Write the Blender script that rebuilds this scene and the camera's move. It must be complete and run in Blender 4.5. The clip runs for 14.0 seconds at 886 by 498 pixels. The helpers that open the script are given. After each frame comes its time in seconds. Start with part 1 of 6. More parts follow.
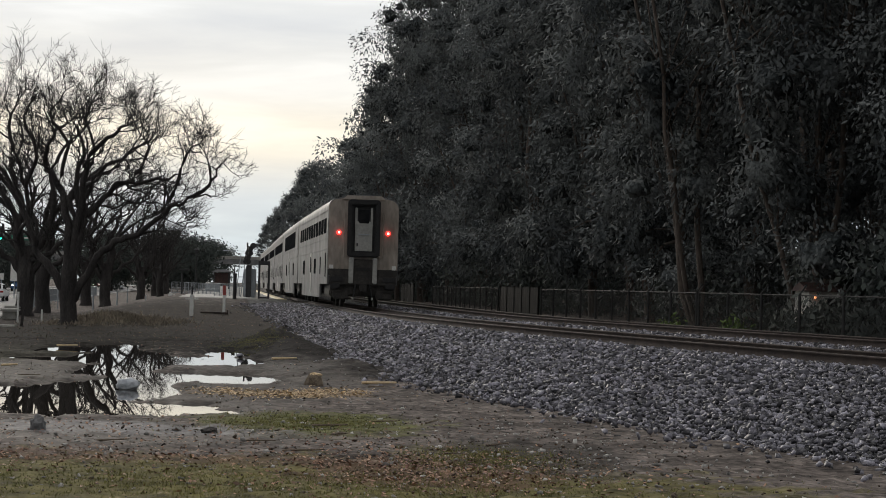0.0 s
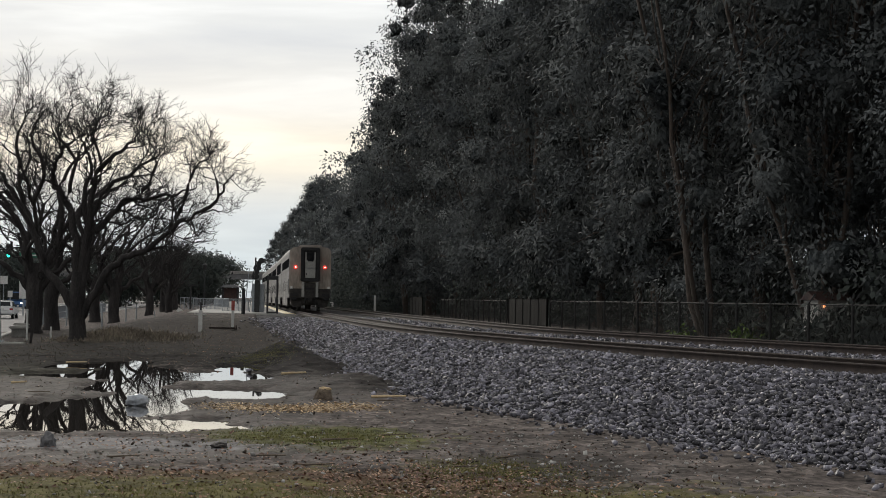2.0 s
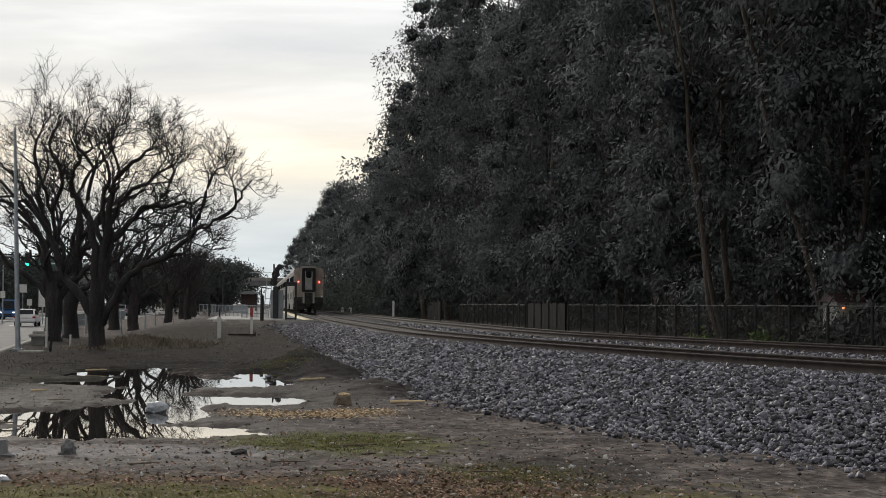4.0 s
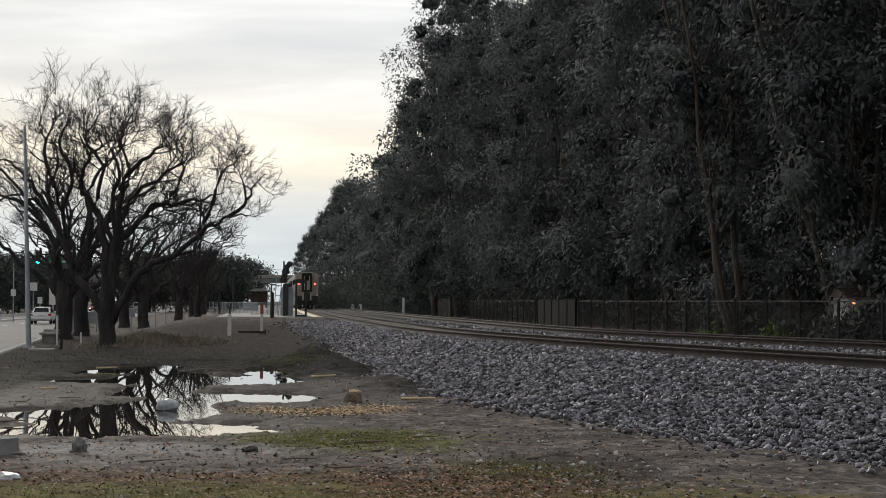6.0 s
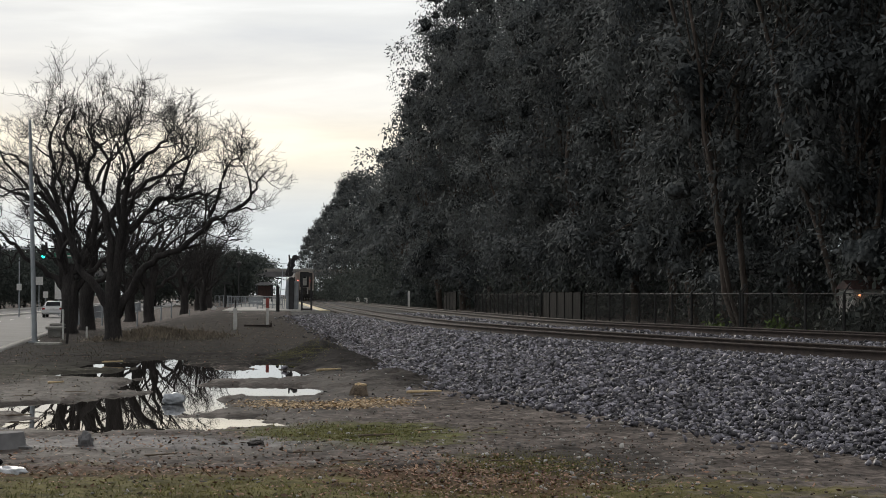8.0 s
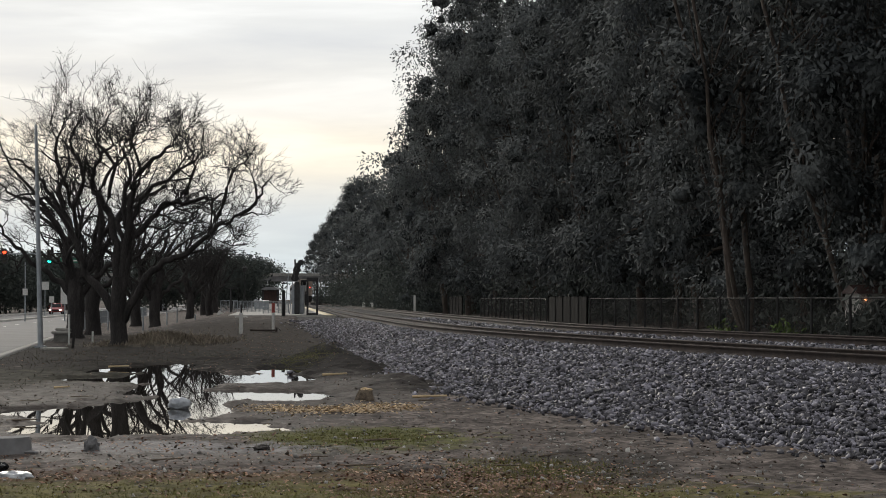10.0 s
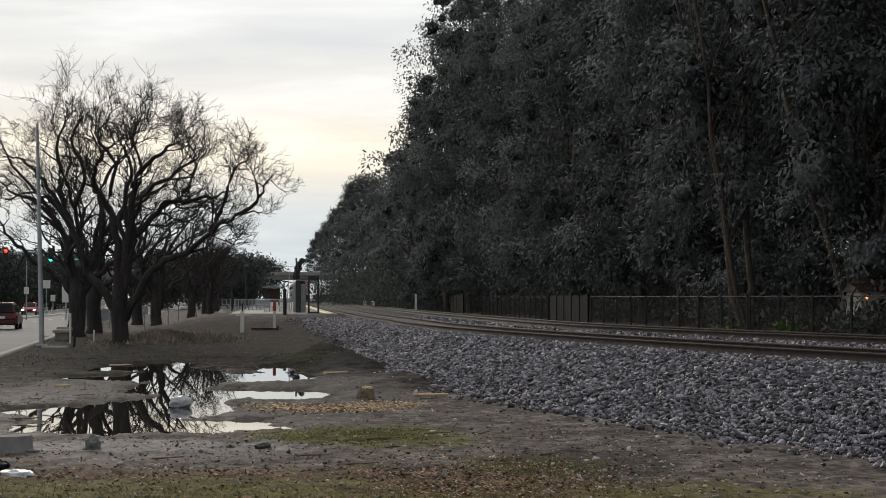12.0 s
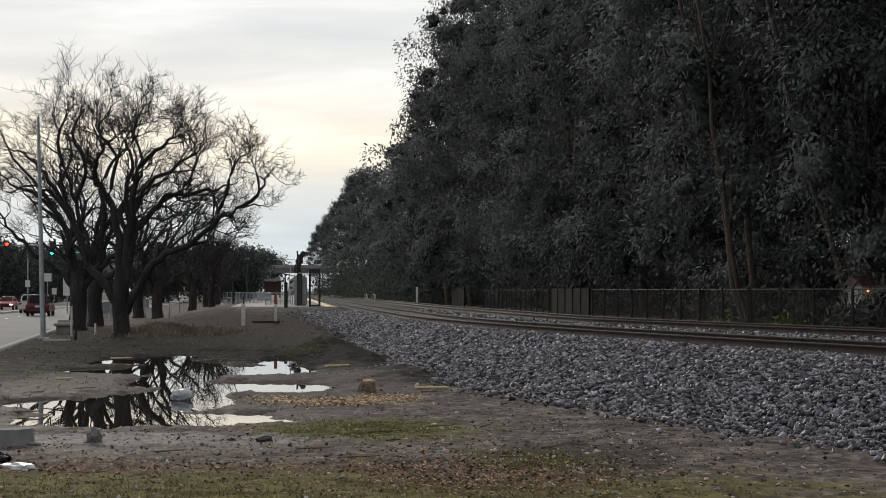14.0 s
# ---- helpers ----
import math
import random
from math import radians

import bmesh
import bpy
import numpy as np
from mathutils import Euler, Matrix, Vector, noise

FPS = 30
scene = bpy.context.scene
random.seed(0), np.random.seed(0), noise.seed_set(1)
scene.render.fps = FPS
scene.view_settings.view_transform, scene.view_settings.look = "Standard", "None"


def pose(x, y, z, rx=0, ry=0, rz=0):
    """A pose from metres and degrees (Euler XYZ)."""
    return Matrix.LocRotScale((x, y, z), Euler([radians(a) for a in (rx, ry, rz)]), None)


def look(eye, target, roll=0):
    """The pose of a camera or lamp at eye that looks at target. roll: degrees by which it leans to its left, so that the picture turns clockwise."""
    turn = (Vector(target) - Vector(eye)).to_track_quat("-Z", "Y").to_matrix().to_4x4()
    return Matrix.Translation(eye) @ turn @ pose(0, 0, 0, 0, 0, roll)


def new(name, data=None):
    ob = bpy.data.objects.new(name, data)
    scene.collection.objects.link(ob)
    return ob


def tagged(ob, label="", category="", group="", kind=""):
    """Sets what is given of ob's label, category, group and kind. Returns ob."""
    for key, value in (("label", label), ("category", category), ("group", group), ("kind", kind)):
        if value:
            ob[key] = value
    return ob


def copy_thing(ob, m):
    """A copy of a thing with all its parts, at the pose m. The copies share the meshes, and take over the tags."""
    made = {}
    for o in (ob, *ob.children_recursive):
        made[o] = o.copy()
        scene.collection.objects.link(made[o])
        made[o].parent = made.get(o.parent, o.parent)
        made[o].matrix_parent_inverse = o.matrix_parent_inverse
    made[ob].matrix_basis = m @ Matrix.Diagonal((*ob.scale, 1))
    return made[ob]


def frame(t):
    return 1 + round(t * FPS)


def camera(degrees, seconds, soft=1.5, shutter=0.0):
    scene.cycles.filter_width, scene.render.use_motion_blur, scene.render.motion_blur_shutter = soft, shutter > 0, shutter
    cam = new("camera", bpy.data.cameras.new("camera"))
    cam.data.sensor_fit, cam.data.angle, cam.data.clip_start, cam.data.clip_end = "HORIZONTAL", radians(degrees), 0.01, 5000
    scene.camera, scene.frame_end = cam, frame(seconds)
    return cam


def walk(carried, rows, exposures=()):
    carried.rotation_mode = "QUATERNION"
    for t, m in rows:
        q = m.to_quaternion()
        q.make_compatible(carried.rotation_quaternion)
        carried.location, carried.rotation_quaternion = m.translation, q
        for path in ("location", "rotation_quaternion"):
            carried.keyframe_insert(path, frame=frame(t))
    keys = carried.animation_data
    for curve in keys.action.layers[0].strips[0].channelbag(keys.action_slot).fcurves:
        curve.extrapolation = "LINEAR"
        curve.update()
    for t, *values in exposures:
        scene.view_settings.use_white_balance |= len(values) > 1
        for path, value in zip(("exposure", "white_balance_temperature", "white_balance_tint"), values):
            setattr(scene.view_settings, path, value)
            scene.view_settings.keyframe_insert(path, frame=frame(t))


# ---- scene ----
# ---------------- camera ----------------
cam = camera(26.73, 14.0, soft=0.8)
EYE = (0.0, 0.0, 2.0)
TURNS = [
    (0, 1.522, 1.186, 1.503), (0.5, 1.463, 1.226, 1.370), (1, 1.440, 1.385, 1.239),
    (1.5, 1.386, 1.474, 1.093), (2, 1.267, 1.578, 0.905), (2.5, 1.078, 1.644, 0.752),
    (3, 0.909, 1.710, 0.601), (4.2, 0.680, 1.720, 0.400), (5.5, 0.464, 1.698, 0.244),
    (6, 0.411, 1.615, 0.223), (6.5, 0.369, 1.529, 0.160), (7, 0.323, 1.420, 0.126),
    (7.5, 0.296, 1.390, 0.091), (8, 0.247, 1.406, 0.074), (9.2, 0.140, 1.490, 0.050),
    (10.5, 0.043, 1.569, 0.035), (11, 0.033, 1.574, 0.035), (11.5, 0.034, 1.571, 0.020),
    (12, 0.035, 1.499, 0.015), (12.5, 0.032, 1.415, 0.020), (13, 0.032, 1.345, 0.012),
    (13.5, 0.019, 1.280, 0.003), (14, 0.0, 1.285, 0.0)]


def aim(yaw, pitch, roll):
    a, b = radians(yaw), radians(pitch)
    return look(EYE, (EYE[0] + math.sin(a) * math.cos(b), EYE[1] + math.cos(a) * math.cos(b), EYE[2] + math.sin(b)), roll)


walk(cam, [(t, aim(y, p, r)) for t, y, p, r in TURNS])

# ---------------- sky and sun ----------------
SUN_EL, SUN_AZ = radians(14), radians(-16)     # low behind thin cloud, ahead and a little to the left
world = bpy.data.worlds.new("overcast_sky")
scene.world = world
world.use_nodes = True
wn, wl = world.node_tree.nodes, world.node_tree.links
wn.clear()
w_out = wn.new("ShaderNodeOutputWorld")
w_bg = wn.new("ShaderNodeBackground")
w_sky = wn.new("ShaderNodeTexSky")
w_sky.sky_type = "NISHITA"
w_sky.sun_disc = False
w_sky.sun_elevation, w_sky.sun_rotation = SUN_EL, SUN_AZ
w_skys = wn.new("ShaderNodeVectorMath")
w_skys.operation = "SCALE"
w_skys.inputs["Scale"].default_value = 0.12
wl.new(w_sky.outputs[0], w_skys.inputs[0])
w_tc = wn.new("ShaderNodeTexCoord")
w_sep = wn.new("ShaderNodeSeparateXYZ")
wl.new(w_tc.outputs["Generated"], w_sep.inputs[0])
w_map = wn.new("ShaderNodeMapping")
w_map.inputs["Scale"].default_value = (5.0, 5.0, 42.0)
w_map.inputs["Rotation"].default_value = (0, 0.06, 0)
wl.new(w_tc.outputs["Generated"], w_map.inputs[0])
w_n = wn.new("ShaderNodeTexNoise")
w_n.inputs["Scale"].default_value = 1.0
w_n.inputs["Detail"].default_value = 7
w_n.inputs["Roughness"].default_value = 0.52
w_n.inputs["Distortion"].default_value = 0.35
wl.new(w_map.outputs[0], w_n.inputs["Vector"])
w_cl = wn.new("ShaderNodeValToRGB")            # cloud tone: shaded grey to bright gaps
w_cl.color_ramp.elements[0].position, w_cl.color_ramp.elements[0].color = 0.34, (0.652, 0.648, 0.648, 1)
w_cl.color_ramp.elements[1].position, w_cl.color_ramp.elements[1].color = 0.64, (0.858, 0.84, 0.808, 1)
w_e = w_cl.color_ramp.elements.new(0.5)
w_e.color = (0.738, 0.725, 0.702, 1)
wl.new(w_n.outputs[0], w_cl.inputs[0])
w_h = wn.new("ShaderNodeValToRGB")             # tone by height above the horizon
hs = w_h.color_ramp.elements
hs[0].position, hs[0].color = 0.0, (0.68, 0.80, 0.90, 1)
hs[1].position, hs[1].color = 1.0, (0.90, 0.91, 0.94, 1)
for pos, col in ((0.020, (0.72, 0.85, 0.95, 1)), (0.044, (0.86, 0.95, 1.02, 1)), (0.058, (1.0, 1.02, 1.0, 1)), (0.068, (1.17, 1.12, 1.0, 1)), (0.085, (1.17, 1.11, 0.99, 1)),
                 (0.10, (1.03, 1.03, 1.01, 1)), (0.14, (0.99, 1.03, 1.07, 1)), (0.25, (0.95, 0.98, 1.0, 1)), (0.45, (0.93, 0.94, 0.96, 1))):
    e = hs.new(pos)
    e.color = col
wl.new(w_sep.outputs["Z"], w_h.inputs[0])
w_mul = wn.new("ShaderNodeMix")
w_mul.data_type, w_mul.blend_type = "RGBA", "MULTIPLY"
w_mul.inputs["Factor"].default_value = 1.0
wl.new(w_cl.outputs[0], w_mul.inputs["A"])
wl.new(w_h.outputs[0], w_mul.inputs["B"])
w_mix = wn.new("ShaderNodeMix")                # thin blue sky behind the cloud
w_mix.data_type = "RGBA"
w_mix.inputs["Factor"].default_value = 0.985
wl.new(w_skys.outputs[0], w_mix.inputs["A"])
wl.new(w_mul.outputs["Result"], w_mix.inputs["B"])
w_fall = wn.new("ShaderNodeMapRange")          # the sky is dimmer away from the low sun
w_fall.inputs["From Min"].default_value, w_fall.inputs["From Max"].default_value = -0.9, 0.75
w_fall.inputs["To Min"].default_value, w_fall.inputs["To Max"].default_value = 0.55, 1.0
wl.new(w_sep.outputs["Y"], w_fall.inputs[0])
w_fs = wn.new("ShaderNodeVectorMath")
w_fs.operation = "SCALE"
wl.new(w_mix.outputs["Result"], w_fs.inputs[0])
wl.new(w_fall.outputs[0], w_fs.inputs["Scale"])
wl.new(w_fs.outputs[0], w_bg.inputs["Color"])
w_bg.inputs["Strength"].default_value = 1.0
wl.new(w_bg.outputs[0], w_out.inputs["Surface"])

sun = new("sun", bpy.data.lights.new("sun", "SUN"))
sun.data.energy, sun.data.angle, sun.data.color = 0.9, radians(20), (1.0, 0.93, 0.82)
sun.matrix_world = look((0, 0, 0), (-math.sin(SUN_AZ) * math.cos(SUN_EL), -math.cos(SUN_AZ) * math.cos(SUN_EL), -math.sin(SUN_EL)))
scene.view_settings.exposure = 0.17


# ---------------- materials ----------------
def mat(name, a, b=None, rough=0.8, scale=6.0, detail=5.0, bump=0.0, metal=0.0, fine=0.0, fine_scale=60.0, vary=0.0,
        emit=0.0, coords="Object", spec=0.5, stretch=(1, 1, 1)):
    """Two colours mixed by noise, finer grain over it, bump and a shade that differs from object to object."""
    m = bpy.data.materials.new(name)
    m.use_nodes = True
    n, l = m.node_tree.nodes, m.node_tree.links
    p = n["Principled BSDF"]
    p.inputs["Roughness"].default_value = rough
    p.inputs["Metallic"].default_value = metal
    p.inputs["Specular IOR Level"].default_value = spec
    b = b or a
    tc = n.new("ShaderNodeTexCoord")
    mp = n.new("ShaderNodeMapping")
    mp.inputs["Scale"].default_value = stretch
    l.new(tc.outputs[coords], mp.inputs[0])
    nz = n.new("ShaderNodeTexNoise")
    nz.inputs["Scale"].default_value, nz.inputs["Detail"].default_value = scale, detail
    l.new(mp.outputs[0], nz.inputs["Vector"])
    rp = n.new("ShaderNodeValToRGB")
    rp.color_ramp.elements[0].position, rp.color_ramp.elements[1].position = 0.35, 0.65
    rp.color_ramp.elements[0].color, rp.color_ramp.elements[1].color = (*a, 1), (*b, 1)
    l.new(nz.outputs[0], rp.inputs[0])
    col = rp.outputs[0]
    nf = n.new("ShaderNodeTexNoise")
    nf.inputs["Scale"].default_value, nf.inputs["Detail"].default_value = fine_scale, 4
    l.new(mp.outputs[0], nf.inputs["Vector"])
    if fine:
        mr = n.new("ShaderNodeMapRange")
        mr.inputs["From Min"].default_value, mr.inputs["From Max"].default_value = 0.3, 0.7
        mr.inputs["To Min"].default_value, mr.inputs["To Max"].default_value = 1 - fine, 1 + fine
        l.new(nf.outputs[0], mr.inputs[0])
        sc = n.new("ShaderNodeVectorMath")
        sc.operation = "SCALE"
        l.new(col, sc.inputs[0])
        l.new(mr.outputs[0], sc.inputs["Scale"])
        col = sc.outputs[0]
    if vary:
        oi = n.new("ShaderNodeObjectInfo")
        mr = n.new("ShaderNodeMapRange")
        mr.inputs["To Min"].default_value, mr.inputs["To Max"].default_value = 1 - vary, 1 + vary
        l.new(oi.outputs["Random"], mr.inputs[0])
        sc = n.new("ShaderNodeVectorMath")
        sc.operation = "SCALE"
        l.new(col, sc.inputs[0])
        l.new(mr.outputs[0], sc.inputs["Scale"])
        col = sc.outputs[0]
    l.new(col, p.inputs["Base Color"])
    if bump:
        bp = n.new("ShaderNodeBump")
        bp.inputs["Strength"].default_value, bp.inputs["Distance"].default_value = bump, 0.05
        l.new(nf.outputs[0], bp.inputs["Height"])
        l.new(bp.outputs[0], p.inputs["Normal"])
    if emit:
        p.inputs["Emission Color"].default_value = (*a, 1)
        p.inputs["Emission Strength"].default_value = emit
    return m


def island(m, low, high, power=1.0):
    """Lets each loose piece of a joined mesh differ in shade; a higher power makes the light ones rarer."""
    n, l = m.node_tree.nodes, m.node_tree.links
    p = n["Principled BSDF"]
    old = p.inputs["Base Color"].links[0].from_socket
    g = n.new("ShaderNodeNewGeometry")
    mr = n.new("ShaderNodeMapRange")
    mr.inputs["To Min"].default_value, mr.inputs["To Max"].default_value = low, high
    pw = n.new("ShaderNodeMath")
    pw.operation = "POWER"
    pw.inputs[1].default_value = power
    l.new(g.outputs["Random Per Island"], pw.inputs[0])
    l.new(pw.outputs[0], mr.inputs[0])
    sc = n.new("ShaderNodeVectorMath")
    sc.operation = "SCALE"
    l.new(old, sc.inputs[0])
    l.new(mr.outputs[0], sc.inputs["Scale"])
    l.new(sc.outputs[0], p.inputs["Base Color"])
    return m


def thin_leaf(m, amount):
    """Lets part of the light through a blade."""
    n, l = m.node_tree.nodes, m.node_tree.links
    p, out = n["Principled BSDF"], n["Material Output"]
    t = n.new("ShaderNodeBsdfTranslucent")
    mx = n.new("ShaderNodeMixShader")
    mx.inputs[0].default_value = amount
    l.new(p.inputs["Base Color"].links[0].from_socket, t.inputs["Color"])
    l.new(p.outputs[0], mx.inputs[1])
    l.new(t.outputs[0], mx.inputs[2])
    l.new(mx.outputs[0], out.inputs["Surface"])
    return m


M = {}
M["bark"] = mat("dark_bark", (0.020, 0.018, 0.018), (0.047, 0.042, 0.041), 0.95, 3, bump=0.6, fine=0.4, fine_scale=22, stretch=(1, 1, 0.3))
M["euc_bark"] = mat("eucalyptus_bark", (0.05, 0.04, 0.034), (0.115, 0.092, 0.078), 0.9, 1.5, bump=0.5, fine=0.35, fine_scale=14, stretch=(1, 1, 0.2))
M["leaf"] = thin_leaf(island(mat("eucalyptus_leaf", (0.080, 0.090, 0.097), (0.208, 0.221, 0.218), 0.8, 0.3, fine=0.25, fine_scale=0.9, vary=0.2, spec=0.05), 0.9, 1.1), 0.16)
# Shade inside the crowns is put into this darker foliage colour.
M["leaf_heart_shade"] = mat("shade_toned_inner_foliage", (0.046, 0.053, 0.057), (0.115, 0.124, 0.124), 0.9, 0.5, bump=1.0, fine=0.7, fine_scale=7.0, vary=0.2, spec=0.03)
M["leaf_dark"] = thin_leaf(island(mat("dark_shrub_leaf", (0.056, 0.067, 0.066), (0.115, 0.130, 0.116), 0.75, 0.4, vary=0.2, spec=0.08), 0.8, 1.2), 0.25)
M["leaf_bright"] = island(mat("bright_leaf", (0.07, 0.11, 0.035), (0.12, 0.16, 0.05), 0.7, 0.8, spec=0.2), 0.6, 1.4)
# Bed far darker than its stones: shade in the gaps, put into colour.
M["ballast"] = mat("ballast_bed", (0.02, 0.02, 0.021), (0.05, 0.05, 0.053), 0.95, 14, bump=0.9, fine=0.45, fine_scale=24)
M["stone"] = island(mat("ballast_stone", (0.064, 0.062, 0.073), (0.128, 0.125, 0.147), 0.55, 3.0, fine=0.3, fine_scale=40, spec=0.4), 0.4, 3.4, 2.2)
M["rail"] = mat("rusty_rail", (0.026, 0.018, 0.016), (0.055, 0.039, 0.033), 0.85, 3, fine=0.3, fine_scale=25, metal=0.1)
M["rail_head"] = mat("worn_rail_head", (0.052, 0.042, 0.038), (0.095, 0.078, 0.069), 0.8, 4, metal=0.1)
M["tie"] = mat("weathered_tie", (0.042, 0.035, 0.030), (0.085, 0.071, 0.060), 0.9, 5, fine=0.3, fine_scale=30)
M["asphalt"] = mat("asphalt", (0.074, 0.076, 0.081), (0.112, 0.114, 0.120), 0.8, 0.35, fine=0.15, fine_scale=30, bump=0.1)
M["concrete"] = mat("concrete", (0.34, 0.33, 0.31), (0.46, 0.45, 0.42), 0.85, 2.0, fine=0.15, fine_scale=25, bump=0.15, vary=0.08)
M["concrete_dark"] = mat("stained_concrete", (0.24, 0.235, 0.22), (0.34, 0.33, 0.31), 0.85, 3.0, fine=0.15, fine_scale=25, bump=0.15)
# Deeper grey concrete; on the overpass it stands in for shade.
M["concrete_deep"] = mat("deep_grey_concrete", (0.13, 0.13, 0.135), (0.20, 0.20, 0.205), 0.9, 0.6, fine=0.15, fine_scale=8)
M["white_paint"] = mat("white_paint", (0.66, 0.66, 0.63), (0.78, 0.78, 0.76), 0.6, 5, fine=0.1)
M["yellow_paint"] = mat("yellow_tactile_edge", (0.66, 0.54, 0.30), (0.74, 0.63, 0.40), 0.7, 4, fine=0.12)
M["black_metal"] = mat("black_painted_metal", (0.018, 0.018, 0.02), (0.035, 0.035, 0.038), 0.5, 6)
M["grey_metal"] = mat("galvanised_steel", (0.30, 0.33, 0.36), (0.40, 0.43, 0.46), 0.45, 3, metal=0.4, fine=0.1)
M["steel_side"] = mat("stainless_car_side", (0.145, 0.145, 0.148), (0.245, 0.245, 0.247), 0.62, 0.8, metal=0.15, fine=0.12, fine_scale=6, vary=0.05, spec=0.25)
M["car_end"] = mat("grimy_car_end", (0.27, 0.235, 0.20), (0.42, 0.37, 0.325), 0.7, 1.2, fine=0.22, fine_scale=7, stretch=(1, 1, 0.35))
M["grime"] = mat("underframe_grime", (0.028, 0.026, 0.025), (0.06, 0.055, 0.05), 0.85, 3, fine=0.3, fine_scale=15)
M["rubber"] = mat("black_rubber", (0.016, 0.016, 0.017), (0.028, 0.028, 0.03), 0.75, 5)
M["door_grey"] = mat("grey_door_paint", (0.33, 0.33, 0.31), (0.42, 0.42, 0.40), 0.55, 2, fine=0.15, fine_scale=9)
M["glass"] = mat("dark_tinted_glass", (0.012, 0.014, 0.016), (0.02, 0.022, 0.025), 0.1, 2, spec=0.12)
M["car_glass"] = mat("dusty_dark_car_glass", (0.014, 0.015, 0.017), (0.028, 0.029, 0.031), 0.5, 2, spec=0.0)
M["red_lamp"] = mat("red_marker_lamp", (1.0, 0.04, 0.03), emit=2.2)
M["red_core"] = mat("red_lamp_core", (1.0, 0.45, 0.38), emit=4.0)
M["tail_lens"] = mat("red_tail_lens", (0.30, 0.02, 0.02), (0.40, 0.03, 0.03), 0.25, 4)
M["red_lens"] = mat("red_signal_lens", (1.0, 0.06, 0.02), emit=4.0)
M["green_lens"] = mat("green_signal_lens", (0.02, 0.85, 0.55), emit=4.0)
M["off_lens"] = mat("unlit_lens", (0.03, 0.025, 0.02), rough=0.2)
M["headlamp"] = mat("lit_headlamp", (1.0, 0.97, 0.9), emit=1.3)
M["porch_lamp"] = mat("orange_lamp", (1.0, 0.38, 0.16), emit=1.5)
M["plastic_white"] = mat("pale_foil", (0.36, 0.39, 0.44), (0.55, 0.58, 0.62), 0.3, 6, bump=0.6, fine_scale=14)
M["fence_cloth"] = mat("dark_fence_cloth", (0.008, 0.009, 0.010), (0.022, 0.023, 0.023), 0.95, 1.2, fine=0.3, fine_scale=8)
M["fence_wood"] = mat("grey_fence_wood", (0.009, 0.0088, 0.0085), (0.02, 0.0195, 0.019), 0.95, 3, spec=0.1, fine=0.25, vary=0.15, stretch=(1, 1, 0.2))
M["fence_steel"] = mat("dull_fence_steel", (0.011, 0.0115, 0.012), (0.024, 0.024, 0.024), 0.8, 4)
M["brown_panel"] = mat("red_brown_panel", (0.045, 0.026, 0.024), (0.08, 0.042, 0.036), 0.7, 3)
M["chips"] = island(mat("wood_chips", (0.50, 0.36, 0.21), (0.72, 0.55, 0.35), 0.85, 5), 0.45, 1.3)
M["wood_pale"] = mat("pale_cut_wood", (0.58, 0.43, 0.25), (0.72, 0.56, 0.36), 0.8, 6, fine=0.2)
M["log_bark"] = mat("log_bark", (0.10, 0.075, 0.055), (0.19, 0.15, 0.11), 0.9, 10, bump=0.5, fine=0.3)
M["litter"] = island(mat("fallen_leaves", (0.13, 0.065, 0.045), (0.27, 0.17, 0.11), 0.7, 1.5), 0.45, 2.1)
M["pebble"] = island(mat("ground_pebbles", (0.20, 0.19, 0.18), (0.42, 0.41, 0.39), 0.8, 1.5), 0.4, 1.5)
M["clod"] = island(mat("soil_clods", (0.045, 0.036, 0.03), (0.11, 0.088, 0.07), 0.95, 1.5, spec=0.2), 0.4, 1.5)
M["blade"] = island(mat("moss_blades", (0.12, 0.125, 0.035), (0.21, 0.195, 0.065), 0.8, 0.7), 0.6, 1.4)
M["weed"] = island(mat("trodden_weed", (0.04, 0.042, 0.026), (0.09, 0.08, 0.055), 0.9, 0.6, spec=0.1), 0.5, 1.5)
M["dry_grass"] = island(mat("dry_grass", (0.19, 0.16, 0.125), (0.32, 0.275, 0.215), 0.9, 0.7), 0.5, 1.4)
M["soil_dark"] = mat("dark_wet_soil", (0.028, 0.024, 0.022), (0.05, 0.043, 0.038), 0.85, 3, bump=0.8, fine=0.35, fine_scale=18)


# ---------------- mesh helpers ----------------
def mesh_np(name, verts, faces):
    me = bpy.data.meshes.new(name)
    verts, faces = np.asarray(verts, dtype=np.float32), np.asarray(faces, dtype=np.int32)
    k = faces.shape[1]
    me.vertices.add(len(verts))
    me.vertices.foreach_set("co", verts.ravel())
    me.loops.add(faces.size)
    me.loops.foreach_set("vertex_index", faces.ravel())
    me.polygons.add(len(faces))
    me.polygons.foreach_set("loop_start", np.arange(0, faces.size, k, dtype=np.int32))
    me.polygons.foreach_set("loop_total", np.full(len(faces), k, dtype=np.int32))
    me.update(calc_edges=True)
    return me


def put(name, me, material, parent=None, label="", smooth=False):
    ob = new(name, me)
    me.materials.append(material)
    if smooth:
        me.polygons.foreach_set("use_smooth", np.ones(len(me.polygons), dtype=bool))
    if parent:
        ob.parent = parent
    if label:
        ob["label"] = label
    return ob


def part(name, bm, material, parent=None, label="", smooth=False):
    me = bpy.data.meshes.new(name)
    bmesh.ops.recalc_face_normals(bm, faces=bm.faces)
    bm.to_mesh(me)
    bm.free()
    return put(name, me, material, parent, label, smooth)


def base(name, m):
    ob = new(name)
    ob.empty_display_size = 0.2
    ob.matrix_basis = m
    return ob


